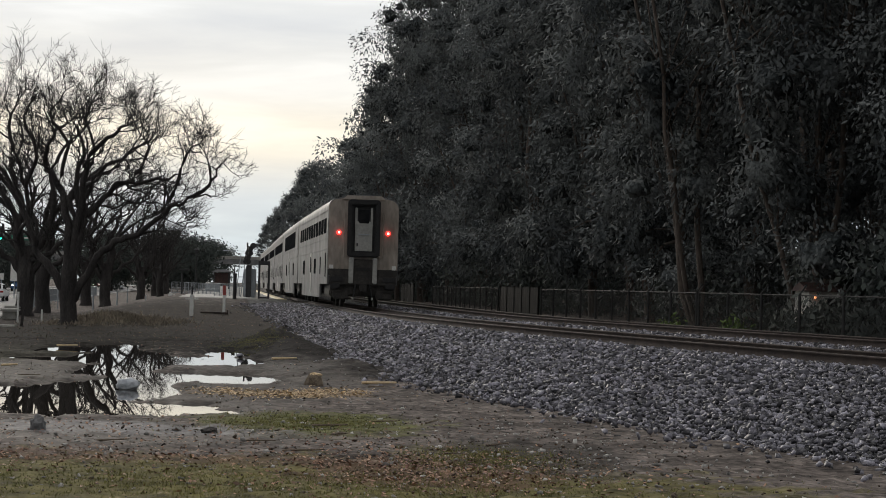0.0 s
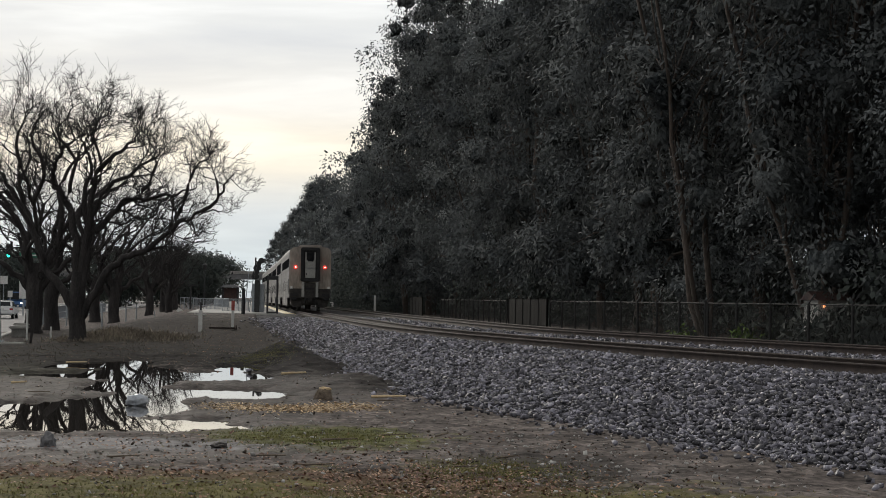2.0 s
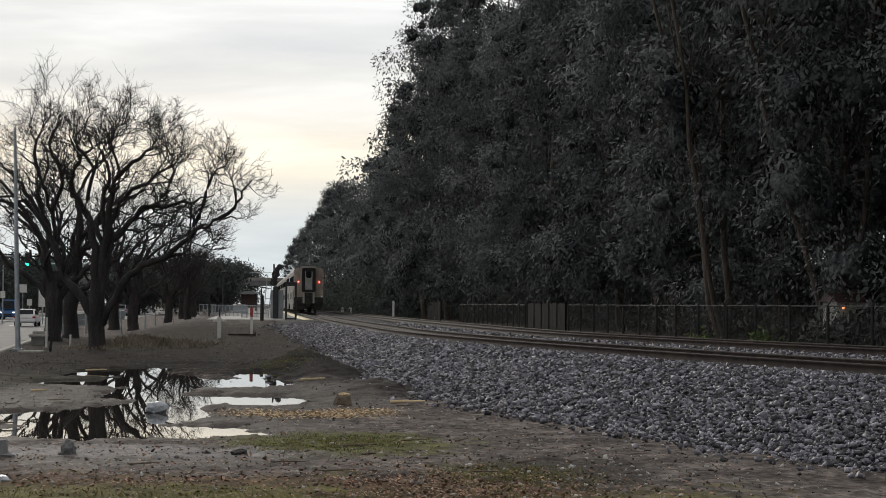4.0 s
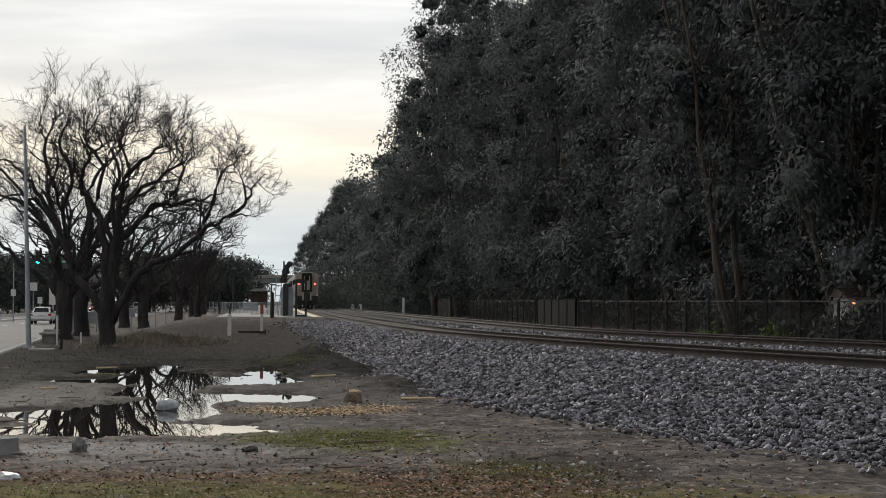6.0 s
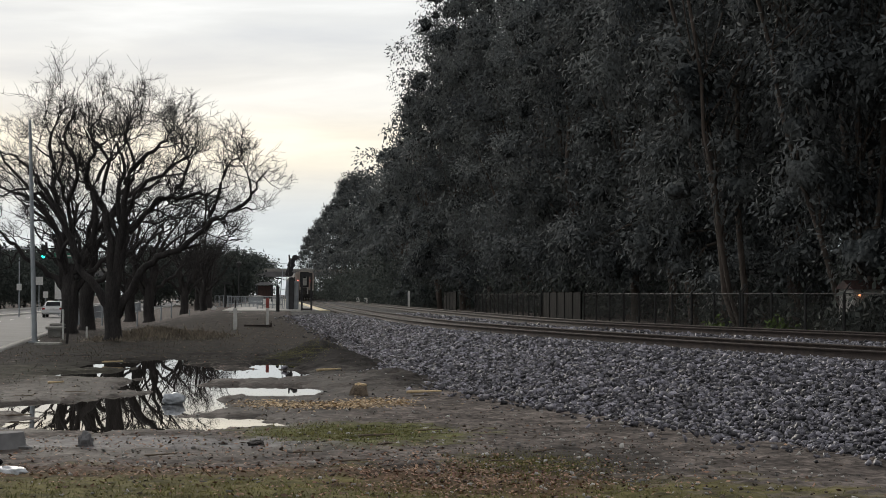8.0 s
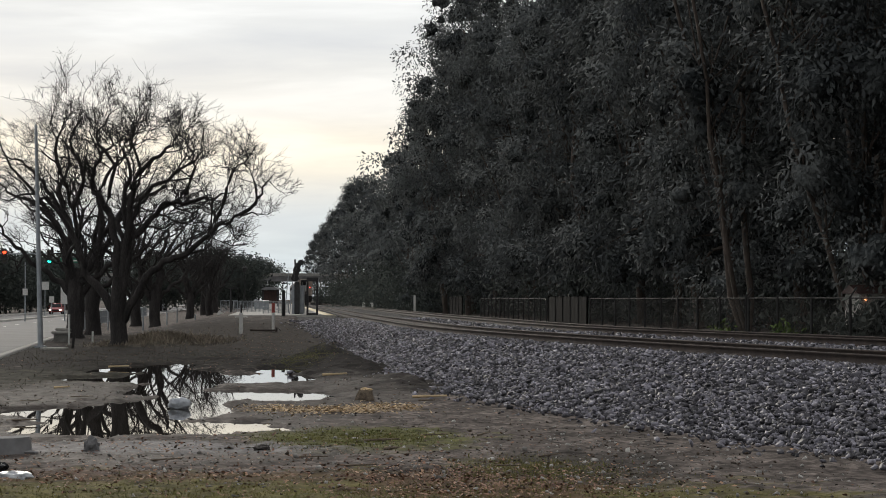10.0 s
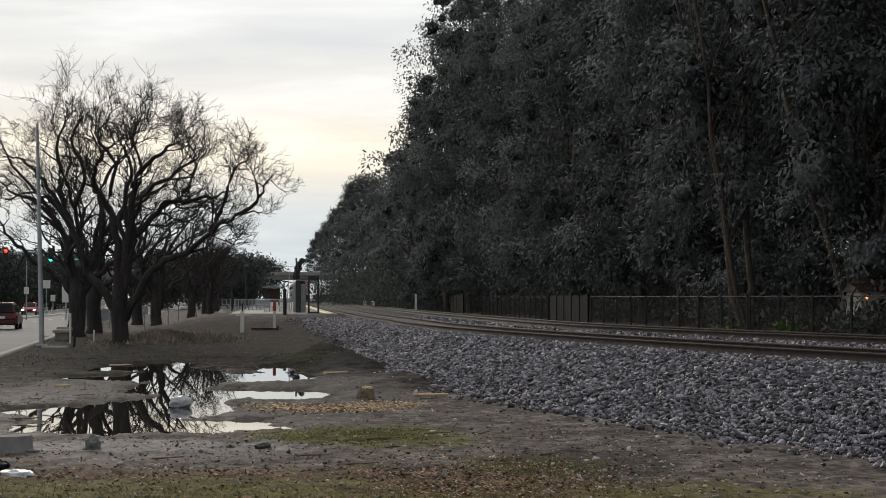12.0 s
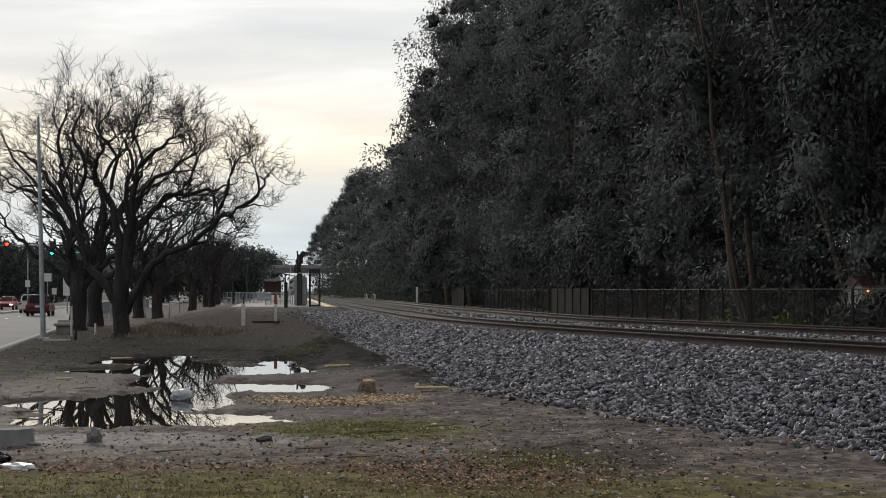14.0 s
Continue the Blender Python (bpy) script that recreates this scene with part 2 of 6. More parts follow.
def box(bm, c, s, bevel=0.0, rot=None):
    """A box with its centre and size, its edges bevelled."""
    m = Matrix.Translation(c) @ (rot or Matrix.Identity(4)) @ Matrix.Diagonal((*s, 1))
    made = bmesh.ops.create_cube(bm, size=1, matrix=m)["verts"]
    if bevel:
        edges = list({e for v in made for e in v.link_edges})
        bmesh.ops.bevel(bm, geom=edges, offset=bevel, segments=2, affect="EDGES")
    return bm


def one_box(c, s, bevel=0.0, rot=None):
    return box(bmesh.new(), c, s, bevel, rot)


def rod(bm, a, b, r0, r1=None, n=10):
    a, b = Vector(a), Vector(b)
    d = b - a
    m = Matrix.Translation((a + b) / 2) @ d.to_track_quat("Z", "Y").to_matrix().to_4x4()
    bmesh.ops.create_cone(bm, cap_ends=True, segments=n, radius1=r0, radius2=r0 if r1 is None else r1, depth=d.length, matrix=m)
    return bm


def one_rod(a, b, r0, r1=None, n=10):
    return rod(bmesh.new(), a, b, r0, r1, n)


def prism(bm, outline, x0, x1, bevel=0.0):
    """An outline in (y, z) drawn out from x0 to x1."""
    va = [bm.verts.new((x0, y, z)) for y, z in outline]
    vb = [bm.verts.new((x1, y, z)) for y, z in outline]
    k = len(outline)
    bm.faces.new(va)
    bm.faces.new(vb[::-1])
    for i in range(k):
        bm.faces.new((va[i], vb[i], vb[(i + 1) % k], va[(i + 1) % k]))
    bmesh.ops.recalc_face_normals(bm, faces=bm.faces)
    if bevel:
        bmesh.ops.bevel(bm, geom=list(bm.edges), offset=bevel, segments=2, affect="EDGES")
    return bm


def lump(radii, seed, detail=2, rough=0.18, scale=1.5, centre=(0, 0, 0)):
    """A stone or heap: a ball pushed about by noise."""
    bm = bmesh.new()
    bmesh.ops.create_icosphere(bm, subdivisions=detail, radius=1)
    for v in bm.verts:
        k = 1 + rough * 2 * noise.noise(v.co * scale + Vector((seed * 7.3, seed, 0)))
        v.co = Vector((v.co.x * radii[0] * k + centre[0], v.co.y * radii[1] * k + centre[1], v.co.z * radii[2] * k + centre[2]))
    return bm


def sweep(points, radii, sides):
    """Rings round a line of points: vertices and quads."""
    p = np.asarray(points, float)
    t = np.gradient(p, axis=0)
    t /= np.linalg.norm(t, axis=1)[:, None] + 1e-9
    up = np.where(np.abs(t[:, 2:3]) > 0.9, np.array([[1.0, 0, 0]]), np.array([[0, 0, 1.0]]))
    u = np.cross(t, up)
    u /= np.linalg.norm(u, axis=1)[:, None] + 1e-9
    w = np.cross(t, u)
    a = np.arange(sides) * 2 * np.pi / sides
    r = np.asarray(radii)[:, None, None]
    v = p[:, None] + r * (np.cos(a)[None, :, None] * u[:, None] + np.sin(a)[None, :, None] * w[:, None])
    k = len(p)
    i, j = np.meshgrid(np.arange(k - 1), np.arange(sides), indexing="ij")
    j2 = (j + 1) % sides
    f = np.stack([i * sides + j, i * sides + j2, (i + 1) * sides + j2, (i + 1) * sides + j], -1).reshape(-1, 4)
    return v.reshape(-1, 3), f


def merge(pieces):
    vs, fs, k = [], [], 0
    for v, f in pieces:
        vs.append(v)
        fs.append(f + k)
        k += len(v)
    return np.concatenate(vs), np.concatenate(fs)


# ---------------- the line of the tracks ----------------
RAIL = 1.03                 # height of the rail heads


def bend(y):
    """The near track's centre line: x at y, and its slope."""
    k = np.maximum(80 - y, 0)
    u = np.maximum(y - 78, 0) / 50                       # slight swing past the platform end
    e = 0.40 * np.exp(2 - 2 * u)
    return -1.15 - 0.0895 * (y - 80) + 0.0024 * k * k - u * u * e, -0.0895 - 0.0048 * k - (2 * u - 2 * u * u) * e / 50


def beside(y, off):
    """The point off metres to the right of the near track's centre line."""
    x, s = bend(y)
    c = 1 / np.sqrt(1 + s * s)
    return x + off * c, y - off * s * c


def offset_of(x, y):
    """How far a point lies to the right of the near track's centre line."""
    c, s = bend(y)
    return (x - c) / np.sqrt(1 + s * s)


def spread(y):
    """How much further the far track swings out on the near curve."""
    return np.clip((62 - y) * 0.05, 0, 1.6)


def toe(y):
    return -np.where(y < 78, np.clip(3.0 + (72 - y) * 0.096, 2.9, 6.05), np.clip(2.9 + (y - 78) * 0.05, 2.9, 4.2))


def toe_z(y):
    """Height of the ballast's foot, which climbs to the platform."""
    return -0.02 + 0.90 * np.clip((y - 78) / 40, 0, 1)


def kerb(y):
    return -15.2 - 0.148 * (np.minimum(y, 150) - 64) - 0.10 * np.maximum(y - 150, 0)


POOLS = [  # x, y, half length, half width: hollows that hold water
    (-4.67, 29.3, 2.05, 1.75), (-5.4, 33.4, 1.5, 3.9), (-6.9, 33.6, 0.9, 1.5), (-5.0, 37.4, 0.85, 3.4), (-6.1, 43.0, 0.9, 4.0),
    (-7.15, 49.5, 1.1, 4.3), (-8.3, 55.5, 0.95, 3.3), (-3.45, 39.0, 1.3, 2.2), (-4.7, 39.6, 0.9, 2.0), (-4.6, 47.6, 1.5, 3.0),
    (-5.9, 47.0, 1.1, 3.2), (-4.4, 53.3, 0.8, 2.9), (-8.5, 47.0, 1.3, 1.7), (-9.0, 53.6, 1.0, 3.0), (-7.6, 61.8, 1.5, 0.9)]
HEAPS = [  # x, y, half widths, height: dark wet soil against the ballast
    (-3.9, 62.0, 0.85, 4.6, 0.42), (-2.3, 52.5, 1.1, 3.8, 0.24), (-1.0, 42.6, 1.15, 2.4, 0.26), (-2.9, 57.0, 0.7, 2.4, 0.2), (-12.0, 80.0, 1.5, 2.6, 0.38)]


def fuzz(x, y, s, seed=0.0):
    """Cheap smooth noise from sines."""
    return (np.sin(x * s * 1.3 + 1.7 * np.sin(y * s * 0.9 + seed) + seed) + np.sin(y * s * 1.1 + 2.1 * np.sin(x * s * 0.7 - seed) + 2 * seed)
            + 0.5 * np.sin((x + y) * s * 2.3 + seed * 3) + 0.5 * np.sin((x - y) * s * 2.9 - seed)) / 3


def ground_z(x, y):
    z = 0.03 + 0.018 * fuzz(x, y, 0.9, 1.0) + 0.009 * fuzz(x + 0.4 * y, y - 0.3 * x, 2.3, 2.0) * (y < 60)
    dip = np.zeros_like(z)
    for px, py, a, b in POOLS:
        q = ((x - px) / a) ** 2 + ((y - py) / b) ** 2
        q = q * (1 + 0.24 * fuzz(x + 0.3 * y, y, 2.7, px) + 0.26 * fuzz(x, y * 0.5 + x, 6.1, py))
        dip = np.maximum(dip, np.clip(1.6 - q, 0, 0.8))
    z = z - 0.14 * dip
    for hx, hy, a, b, h in HEAPS:
        q = ((x - hx) / a) ** 2 + ((y - hy) / b) ** 2
        z = z + h * np.exp(-q) * (1 + 0.25 * fuzz(x, y, 4.0, hx))
    o = offset_of(x, y)
    tz = toe(y)
    k = np.clip((o - tz) / (-2.0 - tz), 0, 1)
    far = np.clip((y - 78) / 40, 0, 1) * np.clip((o + 14) / 5, 0, 1)        # ground rises to the platform
    z = np.where((o < -1.9) & (o > -15), z + 0.93 * far * (1 - 0.9 * k), z)
    z = np.where(o > tz, z * (1 - k) - 0.12 + 0.80 * k, z)     # under the ballast
    z = np.where(o > 6.5 + spread(y), 0.68 - 0.13 * np.clip((o - 6.5 - spread(y)) / 3, 0, 1) + 0.03 * fuzz(x, y, 0.8, 3.0), z)
    z = np.where(x < kerb(y) + 0.1, -0.12, z)                               # under the road
    return z


def axis(spans):
    out = []
    for a, b, d in spans:
        out += list(np.arange(a, b, d))
    return np.array(out + [spans[-1][1]])


def grid(xs, ys, zf):
    X, Y = np.meshgrid(xs, ys)
    v = np.stack([X, Y, zf(X, Y)], -1).reshape(-1, 3)
    nx, ny = len(xs), len(ys)
    i, j = np.meshgrid(np.arange(ny - 1), np.arange(nx - 1), indexing="ij")
    a = i * nx + j
    return v, np.stack([a, a + 1, a + nx + 1, a + nx], -1).reshape(-1, 4)


def ground_material():
    m = mat("damp_dirt", (0.072, 0.060, 0.055), (0.180, 0.153, 0.138), 0.9, 0.9, bump=0.6, fine=0.6, fine_scale=7, spec=0.1, detail=9)
    n, l = m.node_tree.nodes, m.node_tree.links
    p = n["Principled BSDF"]
    col = p.inputs["Base Color"].links[0].from_socket
    geo = n.new("ShaderNodeNewGeometry")
    sep = n.new("ShaderNodeSeparateXYZ")
    l.new(geo.outputs["Position"], sep.inputs[0])

    def blob(x, y, a, b, ragged=1.0):
        """A patch on the ground with a ragged rim: 1 inside, 0 outside."""
        mp = n.new("ShaderNodeMapping")
        mp.vector_type = "TEXTURE"
        mp.inputs["Location"].default_value = (x, y, 0)
        mp.inputs["Scale"].default_value = (a, b, 50)
        l.new(geo.outputs["Position"], mp.inputs[0])
        ln = n.new("ShaderNodeVectorMath")
        ln.operation = "LENGTH"
        l.new(mp.outputs[0], ln.inputs[0])
        nz = n.new("ShaderNodeTexNoise")
        nz.inputs["Scale"].default_value, nz.inputs["Detail"].default_value = 1.6, 6
        nz.inputs["Roughness"].default_value = 0.65
        l.new(geo.outputs["Position"], nz.inputs["Vector"])
        ad = n.new("ShaderNodeMath")
        ad.operation = "MULTIPLY_ADD"
        l.new(nz.outputs[0], ad.inputs[0])
        ad.inputs[1].default_value = 2.2 * ragged
        l.new(ln.outputs["Value"], ad.inputs[2])
        mr = n.new("ShaderNodeMapRange")
        mr.inputs["From Min"].default_value, mr.inputs["From Max"].default_value = 0.95 + 1.1 * ragged, 1.3 + 1.1 * ragged
        mr.inputs["To Min"].default_value, mr.inputs["To Max"].default_value = 1, 0
        l.new(ad.outputs[0], mr.inputs[0])
        return mr.outputs[0]

    def over(col, fac, rgb, amount):
        mu = n.new("ShaderNodeMath")
        mu.operation = "MULTIPLY"
        l.new(fac, mu.inputs[0])
        mu.inputs[1].default_value = amount
        mx = n.new("ShaderNodeMix")
        mx.data_type = "RGBA"
        l.new(mu.outputs[0], mx.inputs["Factor"])
        l.new(col, mx.inputs["A"])
        mx.inputs["B"].default_value = (*rgb, 1)
        return mx.outputs["Result"]

    nm = n.new("ShaderNodeTexNoise")
    nm.inputs["Scale"].default_value, nm.inputs["Detail"].default_value, nm.inputs["Roughness"].default_value = 2.6, 8, 0.7
    l.new(geo.outputs["Position"], nm.inputs["Vector"])
    mp = n.new("ShaderNodeMapRange")
    mp.inputs["From Min"].default_value, mp.inputs["From Max"].default_value = 0.36, 0.64
    mp.inputs["To Min"].default_value, mp.inputs["To Max"].default_value = 0.35, 1.4
    l.new(nm.outputs[0], mp.inputs[0])
    wet = None
    for x, y, a, b, rgb, amount in (
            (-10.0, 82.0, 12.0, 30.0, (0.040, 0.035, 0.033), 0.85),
            (-2.0, 18.3, 5.2, 2.7, (0.135, 0.120, 0.040), 0.9), (-1.2, 26.6, 1.5, 2.1, (0.12, 0.125, 0.035), 0.85),
            (1.1, 21.5, 0.9, 1.8, (0.12, 0.11, 0.045), 0.7), (-4.3, 58.0, 0.9, 4.5, (0.11, 0.12, 0.03), 0.85),
            (-6.6, 18.9, 1.6, 0.7, (0.09, 0.10, 0.03), 0.8), (-9.8, 48, 3.4, 9.0, (0.048, 0.047, 0.034), 0.85), (-8.2, 37.0, 2.6, 5.0, (0.042, 0.037, 0.033), 0.85),
            (0.5, 20.0, 1.3, 1.6, (0.10, 0.05, 0.035), 0.7), (-3.5, 20.8, 3.2, 0.6, (0.10, 0.055, 0.04), 0.6),
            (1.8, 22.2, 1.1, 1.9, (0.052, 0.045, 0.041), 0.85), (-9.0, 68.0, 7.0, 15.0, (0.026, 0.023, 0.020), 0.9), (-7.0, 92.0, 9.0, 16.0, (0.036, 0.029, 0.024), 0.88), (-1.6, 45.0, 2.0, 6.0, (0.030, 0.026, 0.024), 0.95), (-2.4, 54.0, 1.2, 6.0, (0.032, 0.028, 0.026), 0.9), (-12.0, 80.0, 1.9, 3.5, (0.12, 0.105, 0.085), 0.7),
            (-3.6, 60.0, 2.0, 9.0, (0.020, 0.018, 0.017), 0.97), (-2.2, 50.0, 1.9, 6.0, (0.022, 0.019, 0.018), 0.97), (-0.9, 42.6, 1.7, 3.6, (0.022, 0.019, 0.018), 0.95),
            (-2.2, 33.6, 1.5, 1.0, (0.36, 0.26, 0.16), 0.75)):
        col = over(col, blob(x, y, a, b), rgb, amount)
    for x, y, a, b in ((-4.2, 24.2, 2.9, 1.7), (-5.5, 30.5, 3.6, 3.6), (-5.2, 40.5, 4.0, 8.0), (-2.7, 37.5, 2.2, 3.2)):
        w = blob(x, y, a, b, 0.8)
        col = over(col, w, (0.055, 0.045, 0.040), 0.7)
        if wet is None:
            wet = w
        else:
            mx = n.new("ShaderNodeMath")
            mx.operation = "MAXIMUM"
            l.new(wet, mx.inputs[0])
            l.new(w, mx.inputs[1])
            wet = mx.outputs[0]
    col = over(col, blob(-4.0, 24.9, 2.3, 0.85), (0.175, 0.168, 0.172), 0.8)      # grey sheen of the wet mud, painted as a paler patch
    sc = n.new("ShaderNodeVectorMath")
    sc.operation = "SCALE"
    l.new(col, sc.inputs[0])
    l.new(mp.outputs[0], sc.inputs["Scale"])
    l.new(sc.outputs[0], p.inputs["Base Color"])
    mr = n.new("ShaderNodeMapRange")
    mr.inputs["To Min"].default_value, mr.inputs["To Max"].default_value = 0.95, 0.72
    l.new(wet, mr.inputs[0])
    l.new(mr.outputs[0], p.inputs["Roughness"])
    return m


def build_ground():
    xs = axis([(-3000, -400, 200), (-400, -60, 20), (-60, -20, 2.0), (-20, -10, 0.4), (-10, 6.4, 0.12), (6.4, 14, 0.4), (14, 60, 2.0), (60, 400, 20), (400, 3000, 200)])
    ys = axis([(-3000, -300, 200), (-300, -20, 15), (-20, 14, 2.0), (14, 60, 0.16), (60, 106, 0.5), (106, 200, 2.0), (200, 500, 15), (500, 4500, 200)])
    v, f = grid(xs, ys, ground_z)
    rough = np.random.default_rng(41)
    near = (v[:, 0] > -20) & (v[:, 0] < 8) & (v[:, 1] > 14) & (v[:, 1] < 106) & (v[:, 0] > kerb(v[:, 1]) + 0.4)
    lumps = np.clip(rough.normal(0, 1, len(v)), -1.5, 2.2)
    v[:, 2] += near * lumps * np.where(v[:, 1] < 60, 0.011, 0.022)
    ob = put("ground", mesh_np("ground", v, f), ground_material(), smooth=True)
    tagged(ob, "damp brown dirt with moss, mud and leaf litter", "ground", kind="structure")
    # water that lies in the hollows
    wm = bpy.data.materials.new("still_puddle_water")
    wm.use_nodes = True
    p = wm.node_tree.nodes["Principled BSDF"]
    p.inputs["Base Color"].default_value = (0.030, 0.026, 0.022, 1)
    p.inputs["Roughness"].default_value = 0.012
    p.inputs["IOR"].default_value = 1.40
    p.inputs["Specular IOR Level"].default_value = 0.75
    v, f = grid(axis([(-11.5, 0.2, 0.8)]), axis([(25.5, 60, 1.5)]), lambda x, y: 0 * x - 0.030)
    ob = put("puddle", mesh_np("puddle", v, f), wm)
    tagged(ob, "shallow muddy rain puddle mirroring the bare trees", "puddle", kind="structure")


# ---------------- tracks ----------------
def build_tracks():
    # bed of ballast
    ys = axis([(8, 110, 0.5), (110, 400, 4), (400, 1600, 40)])
    rows = []
    for y in ys:
        t = float(toe(y))
        g = float(toe_z(y))
        prof = [(t - 0.25, g - 0.10), (t, g)]
        for k in (0.2, 0.4, 0.6, 0.8, 0.93, 1.0):
            o = t + (-1.75 - t) * k
            prof.append((o, g + (0.80 - g) * k + 0.03 * math.sin(k * 3.1)))
        prof += [(-1.3, 0.82), (0, 0.84), (1.4, 0.86), (2.25, 0.87), (3.1 + spread(y) * 0.5, 0.88), (4.5 + spread(y), 0.87), (6.0 + spread(y), 0.83), (7.2 + spread(y), 0.60), (7.8 + spread(y), 0.45)]
        rows.append([(*beside(y, o), z) for o, z in prof])
    v = np.array(rows)
    ny, nx = v.shape[:2]
    i, j = np.meshgrid(np.arange(ny - 1), np.arange(nx - 1), indexing="ij")
    a = i * nx + j
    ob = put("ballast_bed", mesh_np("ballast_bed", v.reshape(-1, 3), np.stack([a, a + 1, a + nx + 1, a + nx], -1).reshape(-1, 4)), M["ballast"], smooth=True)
    tagged(ob, "bank of crushed stone ballast under the tracks, darkened as shaded gaps", "ballast", kind="structure")
    # two tracks, each of two rails and its ties
    ly = np.concatenate([np.arange(6, 110, 2.0), np.arange(110, 1500, 20.0)])
    head = [(-0.036, 0.0), (0.036, 0.0), (0.036, -0.035), (0.010, -0.05), (0.010, -0.145), (0.07, -0.165), (0.07, -0.18), (-0.07, -0.18), (-0.07, -0.165), (-0.010, -0.145), (-0.010, -0.05), (-0.036, -0.035)]
    for centre, lift, name in ((0.0, 0.0, "near"), (4.5, 0.05, "far")):
        track = base("railway_track", pose(0, 0, 0))
        tagged(track, "standard gauge railway track with rusty rails" + (" beside the dirt lot" if name == "near" else " beside the tall trees"), "railway track", "railway tracks", "structure")
        for side in (-0.755, 0.755):
            ring = np.array([[(*beside(y, centre + spread(y) * (centre > 0) + side + o), RAIL + lift + z) for o, z in head] for y in ly])
            k, s = ring.shape[:2]
            i, j = np.meshgrid(np.arange(k - 1), np.arange(s), indexing="ij")
            f = np.stack([i * s + j, i * s + (j + 1) % s, (i + 1) * s + (j + 1) % s, (i + 1) * s + j], -1).reshape(-1, 4)
            r = put("rail", mesh_np("rail", ring.reshape(-1, 3), f), M["rail"], track, "rusty steel rail with a worn bright head")
            r.data.materials.append(M["rail_head"])
            idx = np.zeros(len(f), dtype=np.int32)
            idx.reshape(k - 1, s)[:, 0] = 1
            r.data.polygons.foreach_set("material_index", idx)
        tie = bmesh.new()
        for y in np.arange(10, 130, 0.52):
            x, yy = beside(y, centre + spread(y) * (centre > 0))
            box(tie, (x, yy, RAIL + lift - 0.245), (2.5, 0.22, 0.13), rot=Matrix.Rotation(math.atan(bend(y)[1]) * 1.0, 4, "Z"))
        tagged(part("ties", tie, M["tie"], track, "weathered wooden ties sunk in ballast"), kind="stuff")


def rubble(rng, x, y, z, s, flat=0.6):
    """Angular stones lying at the given spots: vertices and quads."""
    cube = np.array([(-1, -1, -1), (1, -1, -1), (1, 1, -1), (-1, 1, -1), (-1, -1, 1), (1, -1, 1), (1, 1, 1), (-1, 1, 1)], float)
    cf = np.array([(0, 3, 2, 1), (4, 5, 6, 7), (0, 1, 5, 4), (1, 2, 6, 5), (2, 3, 7, 6), (3, 0, 4, 7)])
    count = len(x)
    ax = s[:, None] * rng.uniform(0.6, 1.3, (count, 3))
    ax[:, 0] *= 1.2
    ax[:, 2] *= flat
    pts = cube[None] * ax[:, None] * rng.uniform(0.42, 1.1, (count, 8, 3))
    q = np.column_stack([rng.normal(0, 1, count), rng.normal(0, 0.27, count), rng.normal(0, 0.27, count), rng.normal(0, 1, count)])
    q /= np.linalg.norm(q, axis=1)[:, None]
    w, a, b, c = q.T
    R = np.stack([1 - 2 * (b * b + c * c), 2 * (a * b - c * w), 2 * (a * c + b * w), 2 * (a * b + c * w), 1 - 2 * (a * a + c * c), 2 * (b * c - a * w),
                  2 * (a * c - b * w), 2 * (b * c + a * w), 1 - 2 * (a * a + b * b)], -1).reshape(-1, 3, 3)
    pts = np.einsum("nij,nkj->nki", R, pts) + np.stack([x, y, z], -1)[:, None]
    return pts.reshape(-1, 3), (np.arange(count)[:, None, None] * 8 + cf[None]).reshape(-1, 4)


